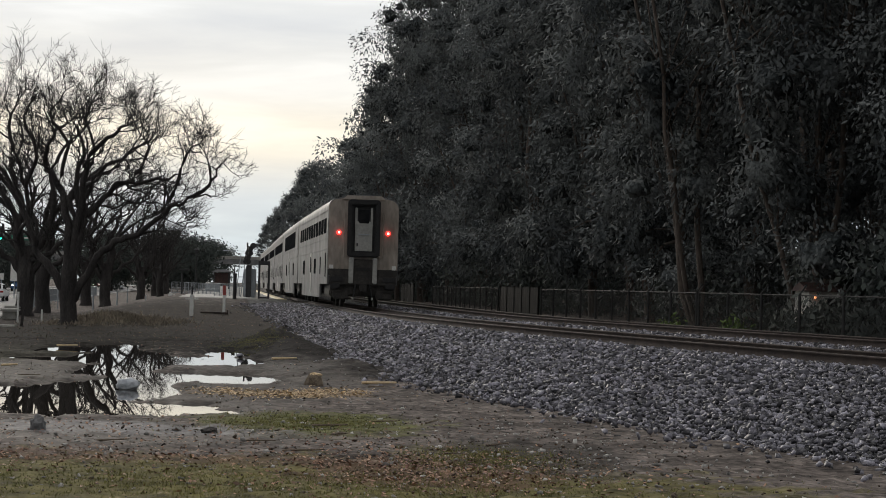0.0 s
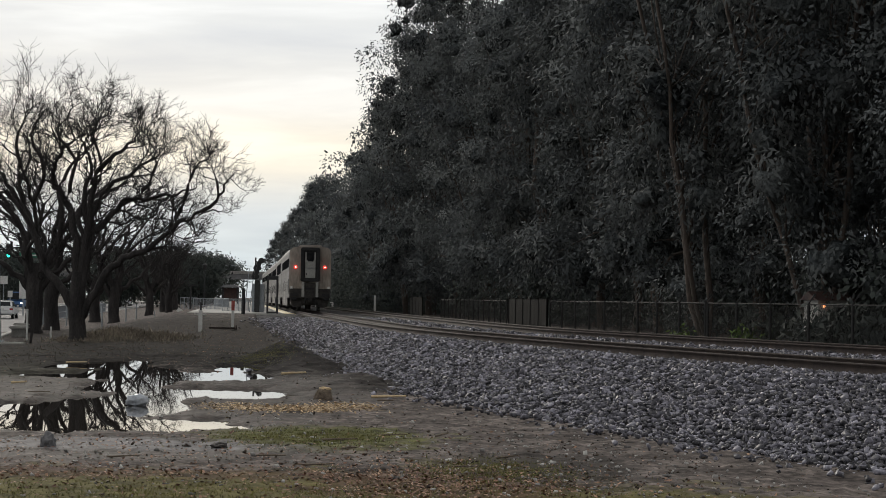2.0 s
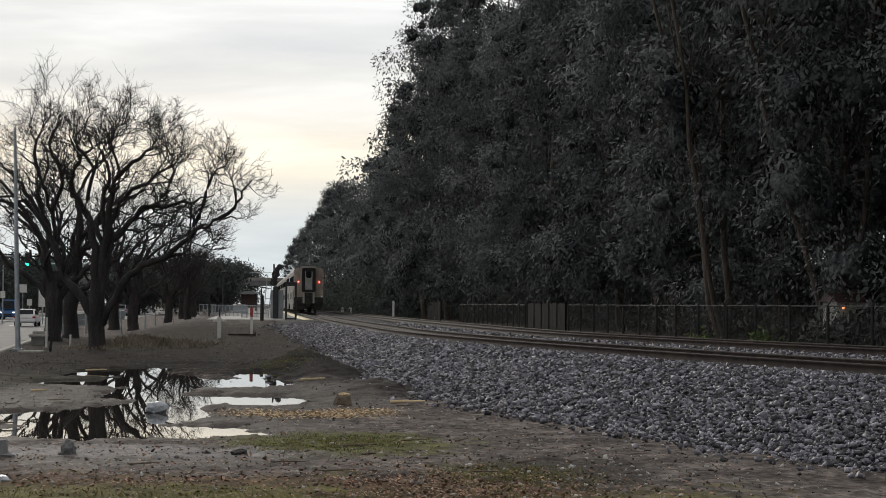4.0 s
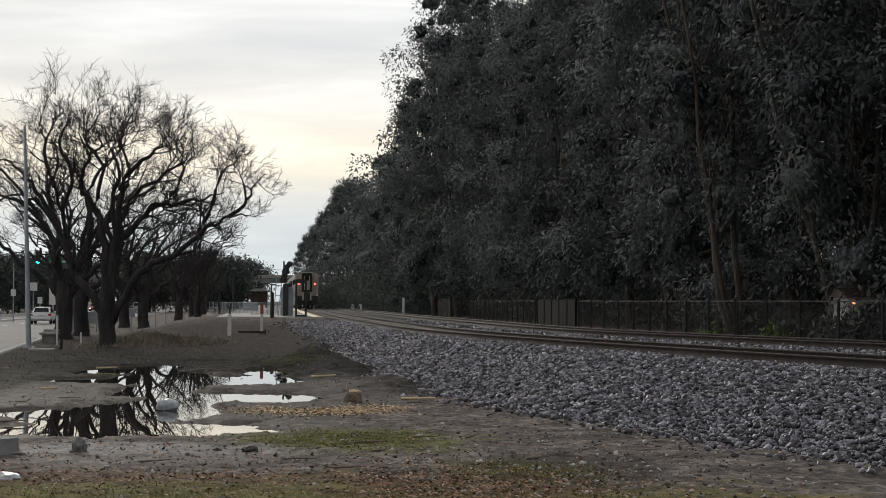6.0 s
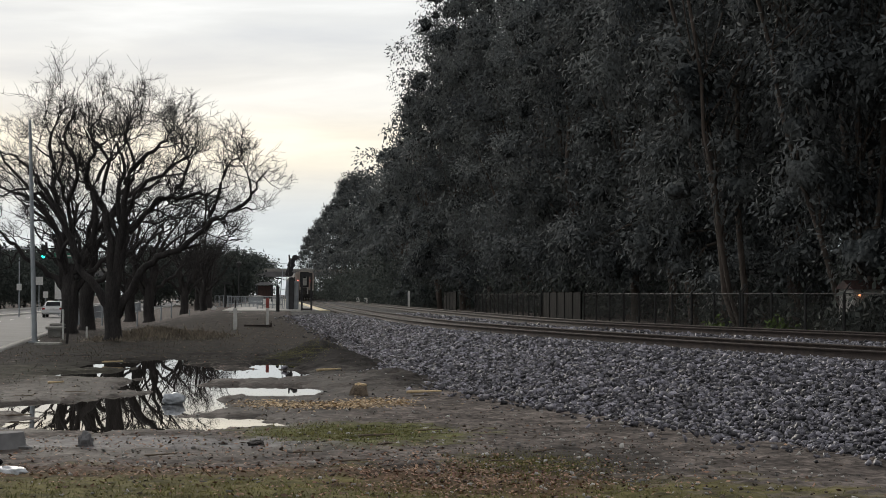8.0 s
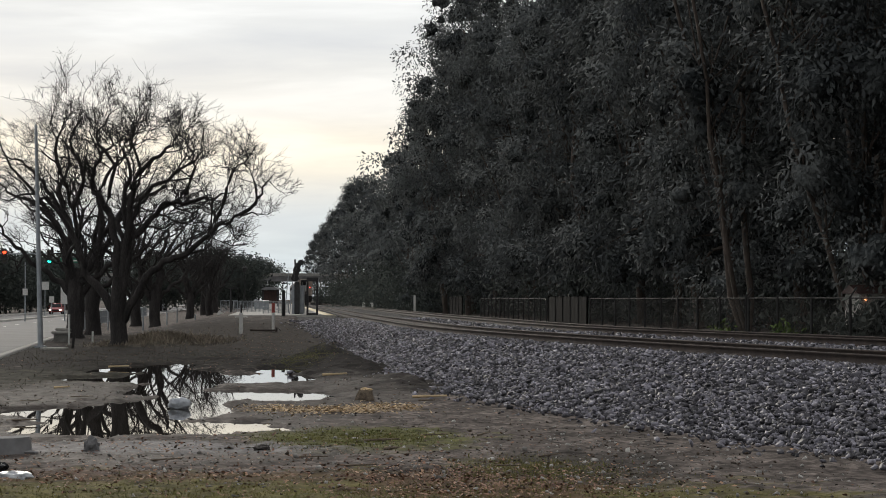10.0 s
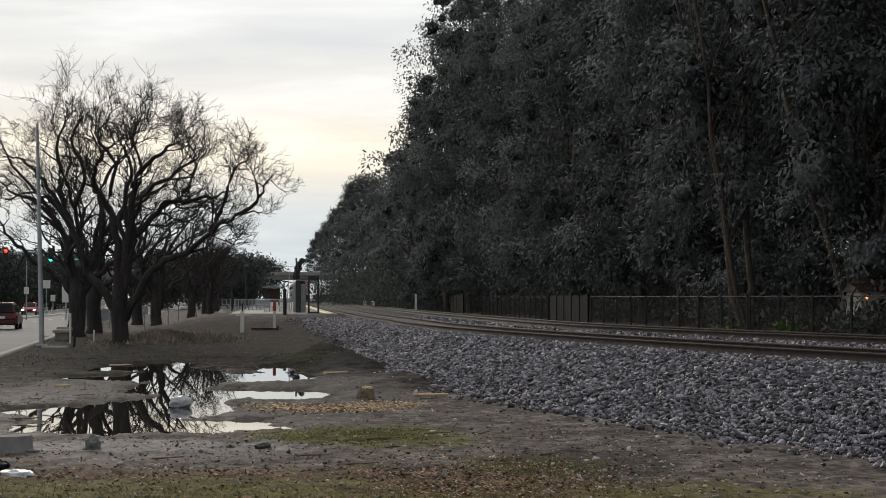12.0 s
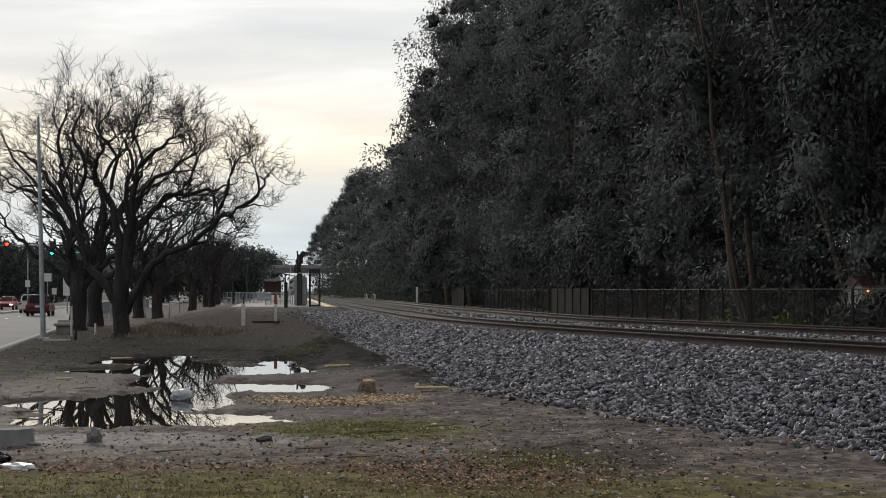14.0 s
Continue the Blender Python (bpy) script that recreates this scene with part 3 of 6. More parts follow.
def scatter_stones():
    rng = np.random.default_rng(7)
    pieces = []
    for y0, y1, count, size in ((18, 30, 20500, 0.032), (30, 45, 23500, 0.035), (45, 62, 16500, 0.040), (62, 110, 18500, 0.042)):
        y = rng.uniform(y0, y1, count)
        t = toe(y)
        u = rng.uniform(0, 1, count)
        inner = rng.uniform(0, 1, count) < 0.28
        o = np.where(inner, rng.uniform(0.9, 5.4, count), t - 0.1 + (-0.85 - t) * u)
        o = np.where(o > 2.2, o + spread(y) * np.clip((o - 2.2) / 1.5, 0, 1), o)
        stray = rng.uniform(0, 1, count) < 0.022
        o = np.where(stray, t - rng.exponential(0.28, count), o)
        kk = np.clip((o - t) / (-1.75 - t), 0, 1)
        z = np.where(o > -1.6, 0.815 + 0.055 * np.clip(o / 2.5, 0, 1), toe_z(y) + (0.80 - toe_z(y)) * kk + 0.03 * np.sin(kk * 3.1))
        z = np.where(stray, toe_z(y) + 0.05, z) + rng.uniform(-0.02, 0.05, count)
        far_side = o - spread(y) - 4.5
        near_rail = (np.abs(np.abs(o) - 0.755) < 0.14) | (np.abs(np.abs(far_side) - 0.755) < 0.14)
        z = np.where(near_rail, z - 0.05, z)
        x, yy = beside(y, o)
        pieces.append(rubble(rng, x, yy, z, size * np.clip(rng.lognormal(0, 0.32, count), 0.45, 1.7), 0.62))
    v, f = merge(pieces)
    ob = put("ballast_stones", mesh_np("ballast_stones", v, f), M["stone"])
    tagged(ob, "loose angular grey ballast stones on the bank", "ballast", kind="stuff")
    # crumbs of soil and pale grit on the dirt
    for name, count, size, matl, label, spots in (
            ("soil_clods", 4600, 0.009, M["clod"], "dark crumbs and clods of damp soil", ((-1, 20.5, 3.5, 2.5), (2, 23, 1.6, 3.5), (-2, 27, 3.5, 4), (-1.5, 45, 1.2, 8), (-8, 62, 5, 14), (-8.6, 42, 2.0, 6), (-7.5, 33, 1.2, 3))),
            ("ground_pebbles", 1500, 0.014, M["pebble"], "small pale pebbles and crumbs on the dirt", ((-1, 21, 4, 3), (2.5, 24, 1.5, 4), (-2, 30, 3, 7)))):
        sp = np.array(spots)[rng.integers(0, len(spots), count)]
        x, y = sp[:, 0] + sp[:, 2] * rng.normal(size=count), sp[:, 1] + sp[:, 3] * rng.normal(size=count)
        ok = (offset_of(x, y) < toe(y)) & (y > 13) & (x > kerb(y) + 1)
        x, y = x[ok], y[ok]
        z = ground_z(x, y)
        ok = z > -0.02
        x, y, z = x[ok], y[ok], z[ok]
        v, f = rubble(rng, x, y, z + 0.004, size * np.clip(rng.lognormal(0, 0.5, len(x)), 0.3, 2.4), 0.7)
        tagged(put(name, mesh_np(name, v, f), matl), label, "soil" if "soil" in name else "pebbles", kind="stuff")


# ---------------- leaves ----------------
def leaf_cloud(rng, centres, spread, count, length, width, droop=0.5, cup=1.0):
    """Leaf blades round the centres, hanging: vertices and quads."""
    c = centres[rng.integers(0, len(centres), count)]
    g = rng.normal(size=(count, 3)) * np.array(spread)
    g[:, 2] -= droop * 0.6 * np.abs(rng.normal(size=count)) * spread[2]
    p = c + g
    d = rng.normal(size=(count, 3))
    d[:, 2] = -np.abs(d[:, 2]) * 1.2 - droop * 1.2
    d /= np.linalg.norm(d, axis=1)[:, None]
    s = np.cross(d, rng.normal(size=(count, 3)))
    s /= np.linalg.norm(s, axis=1)[:, None] + 1e-9
    ln = length * rng.uniform(0.6, 1.4, count)[:, None]
    wd = width * rng.uniform(0.6, 1.4, count)[:, None]
    v = np.stack([p, p + d * ln * 0.45 + s * wd * 0.5, p + d * ln, p + d * ln * 0.45 - s * wd * 0.5], 1)
    return v.reshape(-1, 3), np.arange(count * 4).reshape(-1, 4)


def soft_leaves(name, v, f, n):
    """A leaf mesh whose blades take the shading of the clump they grow on: n is one outward direction a blade."""
    q = v.reshape(-1, 4, 3)
    face = np.cross(q[:, 1] - q[:, 0], q[:, 2] - q[:, 0])
    f = np.where((np.einsum("ij,ij->i", face, n) < 0)[:, None], f[:, ::-1], f)
    face *= np.sign(np.einsum("ij,ij->i", face, n))[:, None]
    face /= np.linalg.norm(face, axis=1)[:, None] + 1e-9
    m = 0.85 * n / (np.linalg.norm(n, axis=1)[:, None] + 1e-9) + 0.14 * face
    m /= np.linalg.norm(m, axis=1)[:, None] + 1e-9
    me = mesh_np(name, v, f)
    me.polygons.foreach_set("use_smooth", np.ones(len(f), dtype=bool))
    me.normals_split_custom_set_from_vertices(np.repeat(m, 4, 0).tolist())
    return me


def outward(v, centre, flat=1.0):
    """Direction of each blade from the middle of its plant."""
    d = (v.reshape(-1, 4, 3).mean(1) - np.array(centre)) * np.array([1, 1, flat])
    return d / (np.linalg.norm(d, axis=1)[:, None] + 1e-9)


def leaf_puffs(rng, centres, rads, count, length, width):
    """Leaf blades on the skins of rounded clumps, thicker on top, hanging below."""
    k = rng.choice(len(centres), count, p=rads ** 2 / (rads ** 2).sum())
    rad = rads[k]
    d = rng.normal(size=(count, 3))
    d /= np.linalg.norm(d, axis=1)[:, None]
    d[:, 2] = np.where(rng.uniform(0, 1, count) < 0.3, np.abs(d[:, 2]), d[:, 2])
    p = centres[k] + d * (rad * rng.uniform(0.52, 1.10, count))[:, None] * np.array([1, 1, 0.85])
    hang = rng.uniform(0, 1, count) < 0.2
    p[:, 2] -= hang * rng.exponential(0.5, count)
    a = d * 0.6 + rng.normal(0, 0.5, (count, 3)) + np.array([0, 0, -0.75])
    a /= np.linalg.norm(a, axis=1)[:, None]
    t = np.cross(a, d + rng.normal(0, 0.35, (count, 3)))
    t /= np.linalg.norm(t, axis=1)[:, None] + 1e-9
    ln = length * rng.uniform(0.6, 1.4, count)[:, None]
    wd = width * rng.uniform(0.6, 1.4, count)[:, None]
    v = np.stack([p, p + a * ln * 0.45 + t * wd * 0.5, p + a * ln, p + a * ln * 0.45 - t * wd * 0.5], 1)
    return (v.reshape(-1, 3), np.arange(count * 4).reshape(-1, 4)), d


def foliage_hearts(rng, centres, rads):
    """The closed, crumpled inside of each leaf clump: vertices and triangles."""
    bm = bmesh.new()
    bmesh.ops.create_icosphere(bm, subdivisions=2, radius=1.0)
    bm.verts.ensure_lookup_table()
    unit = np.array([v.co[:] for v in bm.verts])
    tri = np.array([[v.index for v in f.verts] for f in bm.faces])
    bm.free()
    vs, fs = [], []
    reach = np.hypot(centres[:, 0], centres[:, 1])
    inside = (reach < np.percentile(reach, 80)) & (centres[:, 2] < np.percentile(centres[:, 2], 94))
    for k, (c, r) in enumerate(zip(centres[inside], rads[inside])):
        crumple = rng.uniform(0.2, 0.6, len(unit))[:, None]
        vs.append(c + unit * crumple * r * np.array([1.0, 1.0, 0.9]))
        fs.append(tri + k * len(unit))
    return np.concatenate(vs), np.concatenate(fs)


def crown_centres(rng, H, low, R, count, lean=0.0):
    """Clump centres of a tall uneven crown: fuller in the middle, lobed, with gaps."""
    lobes = rng.uniform(0, 2 * np.pi, 9)
    out = []
    while len(out) < count:
        u = rng.uniform(0, 1) ** 0.85
        z = low + (H - low) * u
        prof = min(1.0, 0.55 + 1.6 * u) * min(1.0, (max(0.0, 1.02 - u) * 3.2) ** 0.5) * (1 - 0.12 * u)
        a = rng.uniform(0, 2 * math.pi)
        lob = 1 + 0.28 * math.sin(3 * a + lobes[int(u * 8.99)]) + 0.18 * math.sin(5 * a + lobes[int(u * 5)])
        r = R * prof * lob * math.sqrt(rng.uniform(0.3, 1))
        out.append((r * math.cos(a) + lean * u, r * math.sin(a), z))
    return np.array(out)


def eucalyptus(name, seed, H, low, R, clumps, leaves, length, width, stems, thick=1.0):
    """A tall tree: tapered stems, limbs that reach into the crown, hanging leaf clumps."""
    rng = np.random.default_rng(seed)
    top = base(name, pose(0, 0, 0))
    centres = crown_centres(rng, H, low, R, clumps)
    limbs = []
    for k in range(stems):
        a = rng.uniform(0, 2 * math.pi)
        lean = np.array([math.cos(a), math.sin(a)]) * (0.4 + 1.8 * k)
        zs = np.linspace(-0.5, H * 0.86, 12)
        wob = np.cumsum(rng.normal(0, 0.16, (12, 2)), 0)
        pts = np.column_stack([lean[0] * np.clip(zs / H, 0, 1) ** 0.7 * 1.6 + wob[:, 0], lean[1] * np.clip(zs / H, 0, 1) ** 0.7 * 1.6 + wob[:, 1], zs])
        r = thick * (0.19 - 0.03 * k) * (1 - 0.9 * np.linspace(0, 1, 12)) * H / 22 + 0.03
        put("trunk", mesh_np("trunk", *sweep(pts, r, 9)), M["euc_bark"], top, "peeling grey-brown trunk", True)
        for q in range(11):
            i = rng.integers(2, 10)
            near = centres[np.argsort(np.linalg.norm(centres - pts[i] - np.array([0, 0, 3]), axis=1))[rng.integers(3, 40)]]
            mid = (pts[i] * 0.5 + near * 0.5) + np.array([0, 0, 0.5])
            tpts = np.array([pts[i], pts[i] * 0.7 + mid * 0.3 + rng.normal(0, 0.1, 3), mid, mid * 0.5 + near * 0.5 + rng.normal(0, 0.15, 3), near])
            limbs.append(sweep(tpts, np.linspace(r[i] * 0.55, 0.02, 5), 6))
    v, f = merge(limbs)
    tagged(put("branchwork", mesh_np("branchwork", v, f), M["euc_bark"], top, "", True), kind="stuff")
    rad = rng.uniform(0.8, 1.9, len(centres))
    fine, lobe = leaf_puffs(rng, centres, rad, leaves, length, width)
    v, f = fine
    axis_at = np.column_stack([np.zeros(len(v) // 4), np.zeros(len(v) // 4), v.reshape(-1, 4, 3)[:, :, 2].mean(1) - 1.0])
    n = outward(v, axis_at)
    n[:len(lobe)] = 0.35 * n[:len(lobe)] + 0.75 * lobe
    tagged(put("crown", soft_leaves("crown", v, f, n), M["leaf"], top, "dense hanging dark green leaves"), kind="stuff")
    tagged(put("inner_foliage", mesh_np("inner_foliage", *foliage_hearts(rng, centres, rad)), M["leaf_heart_shade"], top, "inner foliage with crown shade in its colour", True), kind="stuff")
    return top


def build_right_trees():
    kinds = [eucalyptus("eucalyptus", 11, 27, 2.2, 4.9, 88, 20500, 0.32, 0.12, 2), eucalyptus("eucalyptus", 12, 24, 1.6, 4.6, 80, 19500, 0.32, 0.12, 1),
             eucalyptus("eucalyptus", 13, 30, 3.0, 5.2, 92, 20500, 0.32, 0.12, 2)]
    close = eucalyptus("eucalyptus", 14, 27, 2.0, 4.9, 92, 34000, 0.21, 0.09, 2)
    label = "tall dark eucalyptus with hanging foliage behind the tracks"
    rng = random.Random(5)
    spots = []
    for k in range(17):                                    # front row along the fence
        spots.append((44 + 7.6 * k + rng.uniform(-1.2, 1.2), 15.2 + rng.uniform(-0.8, 1.2)))
    spots += [(88, 18.0), (103, 19.5), (166, 13.9), (177, 12.6), (188, 11.6), (173, 15.4), (185, 14.2)]
    placed = set()
    for n, (y, o) in enumerate(spots):
        x, yy = beside(y, o)
        src = kinds[n % 3] if y > 76 else close
        m = pose(x, yy, 0.5, 0, 0, rng.uniform(0, 360))
        if src in placed:
            ob = copy_thing(src, m)
        else:
            ob = src
            ob.matrix_basis = m
            placed.add(src)
            tagged(ob, label, "tree", "eucalyptus row")
        size = rng.uniform(0.88, 1.08) if y < 170 else 1.06
        ob.scale = (size, size, size)
    stem = eucalyptus("eucalyptus", 33, 26, 5.0, 4.2, 60, 17000, 0.3, 0.11, 3, 0.5)
    for k, (y, o) in enumerate(((60.5, 13.0), (73, 12.6))):
        x, yy = beside(y, o)
        if k == 0:
            stem.matrix_basis = pose(x, yy, 0.5)
            tagged(stem, "eucalyptus with bare brown stems beside the fence", "tree", "eucalyptus row")
        else:
            copy_thing(stem, pose(x, yy, 0.5, 0, 0, 75 * k))
    lite = [eucalyptus("eucalyptus", 21, 27, 0.8, 5.4, 84, 5200, 0.52, 0.23, 1), eucalyptus("eucalyptus", 22, 20, 1.0, 5.0, 72, 6500, 0.46, 0.20, 1)]
    far = [(197, 10.8, 0, .84), (205, 11.6, 0, .84), (216, 10.6, 1, 1.08), (238, 11.2, 1, 1.0), (260, 12, 1, .95), (283, 12, 1, 1.0),
           (308, 12, 1, 1.0), (335, 12, 1, 1.02), (365, 12, 0, .93), (395, 12, 0, 1.0), (430, 12, 0, 1.02), (470, 12.5, 0, 1.0), (520, 12, 0, .95),
           (575, 12.5, 0, 1.0), (640, 12, 0, 1.0), (720, 12, 0, 1.0), (820, 12, 0, 1.0), (52, 19.0, 0, .7), (61, 20.0, 0, .75), (70, 19.5, 0, .7), (80, 22.5, 0, .7), (69, 23.5, 0, .65), (92, 27.0, 0, .7), (58, 16.8, 1, .55), (100, 27.5, 0, .7), (112, 31.5, 0, .75), (126, 36.0, 0, .8),
           *[(40 + 12 * k, 21.5 + 1.5 * (k % 3), 0, 0.9 + 0.06 * (k % 4)) for k in range(12)], *[(44 + 13 * k, 28 + 2 * (k % 2), 0, 1.0) for k in range(3)], (95, 19.5, 0, .8), (124, 20, 0, .85), (152, 20, 0, .9), (180, 23, 0, 1.0), (230, 22, 0, .8), (300, 23, 1, 1.0), (400, 24, 0, .8)]
    used = set()
    for y, o, kind, s in far:
        x, yy = beside(y, o)
        m = pose(x, yy, 0.4, 0, 0, rng.uniform(0, 360))
        if kind in used:
            ob = copy_thing(lite[kind], m)
        else:
            ob = lite[kind]
            ob.matrix_basis = m
            used.add(kind)
            tagged(ob, "distant dark eucalyptus along the railway", "tree", "eucalyptus row")
        ob.scale = (s, s, s)
    # undergrowth behind the fence
    rg = np.random.default_rng(3)
    for k in range(26):
        y = 42 + 6.5 * k
        o = 15.5 + rg.uniform(-0.5, 5)
        x, yy = beside(y, o)
        cs = rg.normal(size=(30, 3)) * np.array([2.0, 2.0, 0.9]) + np.array([0, 0, 1.6])
        cs[:, 2] = np.abs(cs[:, 2])
        v, f = leaf_cloud(rg, cs, (0.5, 0.5, 0.4), 2200, 0.30, 0.15, 0.2)
        v[:, 2] = np.maximum(v[:, 2], 0.0)
        ob = put("shrub", soft_leaves("shrub", v, f, outward(v, (0, 0, 0.2))), M["leaf_dark"])
        ob.matrix_basis = pose(x, yy, 0.5)
        tagged(ob, "dense dark shrub growing under the eucalyptus trees", "shrub", "undergrowth")
    cs = rg.normal(size=(55, 3)) * np.array([3.4, 3.4, 1.3]) + np.array([0, 0, 2.2])
    cs[:, 2] = np.abs(cs[:, 2])
    v, f = leaf_cloud(rg, cs, (0.6, 0.6, 0.5), 4600, 0.32, 0.16, 0.2)
    v[:, 2] = np.maximum(v[:, 2], 0.0)
    last = put("shrub", soft_leaves("shrub", v, f, outward(v, (0, 0, 0.2))), M["leaf_dark"])
    last.matrix_basis = pose(*beside(193, 13.5), 0.4)
    tagged(last, "wide dark thicket beside the far end of the tracks", "shrub", "undergrowth")
    for k in range(22):
        y = 200 + 14 * k
        x, yy = beside(y, 12.5 + (k % 3))
        ob = copy_thing(last, pose(x, yy, 0.4, 0, 0, 47 * k))
        ob.scale = (1.1, 1.1, 1.15)
    for x, y in ((13.7, 60.9), (14.7, 60.8), (14.1, 61.3)):
        cs = rg.normal(size=(16, 3)) * np.array([0.45, 0.3, 0.22]) + np.array([0, 0, 0.6])
        v, f = leaf_cloud(rg, cs, (0.3, 0.3, 0.25), 1100, 0.22, 0.10, 0.2)
        v[:, 2] = np.maximum(v[:, 2], 0.0)
        ob = put("shrub", soft_leaves("shrub", v, f, outward(v, (0, 0, 0.2))), M["leaf_dark"])
        ob.matrix_basis = pose(x, y, 0.5)
        tagged(ob, "low dark shrub in front of the white shed", "shrub", "undergrowth")
    for px, d, h, w, matl, lab in ((1402, 62, 0.45, 0.6, "leaf_bright", "bright green low bush in a sunlit gap by the fence"),
                                   (1283, 66, 0.6, 0.35, "leaf_bright", "yellow-green spiky plant beside the fence")):
        cs = rg.normal(size=(14, 3)) * np.array([w * 0.5, 0.3, 0.25]) + np.array([0, 0, h * 0.5])
        v, f = leaf_cloud(rg, cs, (0.18, 0.18, 0.15), 420, 0.2, 0.08, 0.2)
        ob = put("bush", mesh_np("bush", v, f), M[matl])
        ob.matrix_basis = pose((px - 784) / 3300 * d, d, 0.5)
        tagged(ob, lab, "bush")


# ---------------- bare trees ----------------
def bare_tree(name, seed, trunk_r, limbs, density=1.0, tall=1.0):
    """A gnarled bare tree: trunk, guided crooked limbs, branches and fine upright shoots. limbs: thickness and stations (x, z)."""
    rng = np.random.default_rng(seed)
    top = base(name, pose(0, 0, 0))
    thin, fine = [], []
    core = np.array([0.4, 0.0, 3.6])

    def shoot(p, d, ln, r, level):
        steps = {1: 5, 2: 4, 3: 4, 4: 2}[level]
        q, dd = np.array(p, float), np.array(d, float)
        pts = [q.copy()]
        for _ in range(steps):
            away = (q - core) / (np.linalg.norm(q - core) + 1e-9)
            dd = dd + rng.normal(0, 0.34, 3) + (0.03 if level == 1 else 0.06) * away + np.array([0, 0, 0.05])
            dd /= np.linalg.norm(dd)
            q = q + dd * ln / steps
            pts.append(q.copy())
        (thin if level == 1 else fine).append(sweep(pts, np.linspace(r, r * 0.4, steps + 1), 5 if level == 1 else 3))
        if level >= 4:
            return
        for _ in range(max(2, int(round({1: 5, 2: 4, 3: 4}[level] * density)))):
            i = int(rng.integers(1, steps + 1))
            t = pts[i] - pts[i - 1]
            t /= np.linalg.norm(t)
            side = np.cross(t, rng.normal(size=3))
            side /= np.linalg.norm(side)
            a = rng.uniform(0.35, 1.0)
            nd = t * math.cos(a) + side * math.sin(a)
            nd[2] = nd[2] if nd[2] > -0.3 else -0.4 * nd[2]
            shoot(pts[i], nd, ln * rng.uniform(0.5, 0.78), max(r * rng.uniform(0.48, 0.64), 0.0085), level + 1)

    tz = np.array([-0.3, 0, 0.25, 0.7, 1.3 * tall, 2.0 * tall, 2.9 * tall])
    v, f = sweep(np.column_stack([rng.normal(0, 0.03, 7), rng.normal(0, 0.03, 7), tz]), trunk_r * np.array([1.3, 1.2, 1.02, 0.95, 0.96, 0.95, 0.62]), 14)
    put("trunk", mesh_np("trunk", v, f), M["bark"], top, "thick dark rugged trunk", True)
    for r0, depth, stations in limbs:
        st = np.array([(x, depth * (k / (len(stations) - 1)) ** 1.2, z) for k, (x, z) in enumerate(stations)], float)
        pts = []
        for k in range(len(st) - 1):
            a, b, c, d = st[max(k - 1, 0)], st[k], st[k + 1], st[min(k + 2, len(st) - 1)]
            for u in (0, 0.25, 0.5, 0.75):
                pts.append(0.5 * (2 * b + (c - a) * u + (2 * a - 5 * b + 4 * c - d) * u * u + (3 * b - a - 3 * c + d) * u ** 3))
        pts.append(st[-1])
        pts = np.array(pts) + rng.normal(0, 0.05, (len(pts), 3))
        rad = r0 * np.linspace(1, 0.0, len(pts)) ** 1.0 + 0.022
        v, f = sweep(pts, rad, 9)
        put("limb", mesh_np("limb", v, f), M["bark"], top, "", True)
        n = len(pts)
        for k in range(int(n * 0.25 * density) + 3):
            i = int(n * (0.28 + 0.72 * rng.uniform(0, 1) ** 0.75))
            i = min(i, n - 1)
            t = pts[i] - pts[i - 1]
            t /= np.linalg.norm(t)
            side = np.cross(t, rng.normal(size=3))
            side /= np.linalg.norm(side)
            a = rng.uniform(0.5, 1.2)
            nd = t * math.cos(a) + side * math.sin(a) + np.array([0, 0, 0.25])
            u = i / n
            shoot(pts[i], nd / np.linalg.norm(nd), rng.uniform(1.2, 2.35) * (1.12 - 0.55 * u), max(rad[i] * rng.uniform(0.42, 0.6), 0.021), 1)
    for nm, pcs in (("branchwork", thin), ("twig_mass", fine)):
        v, f = merge(pcs)
        tagged(put(nm, mesh_np(nm, v, f), M["bark"], top), kind="stuff")
    return top


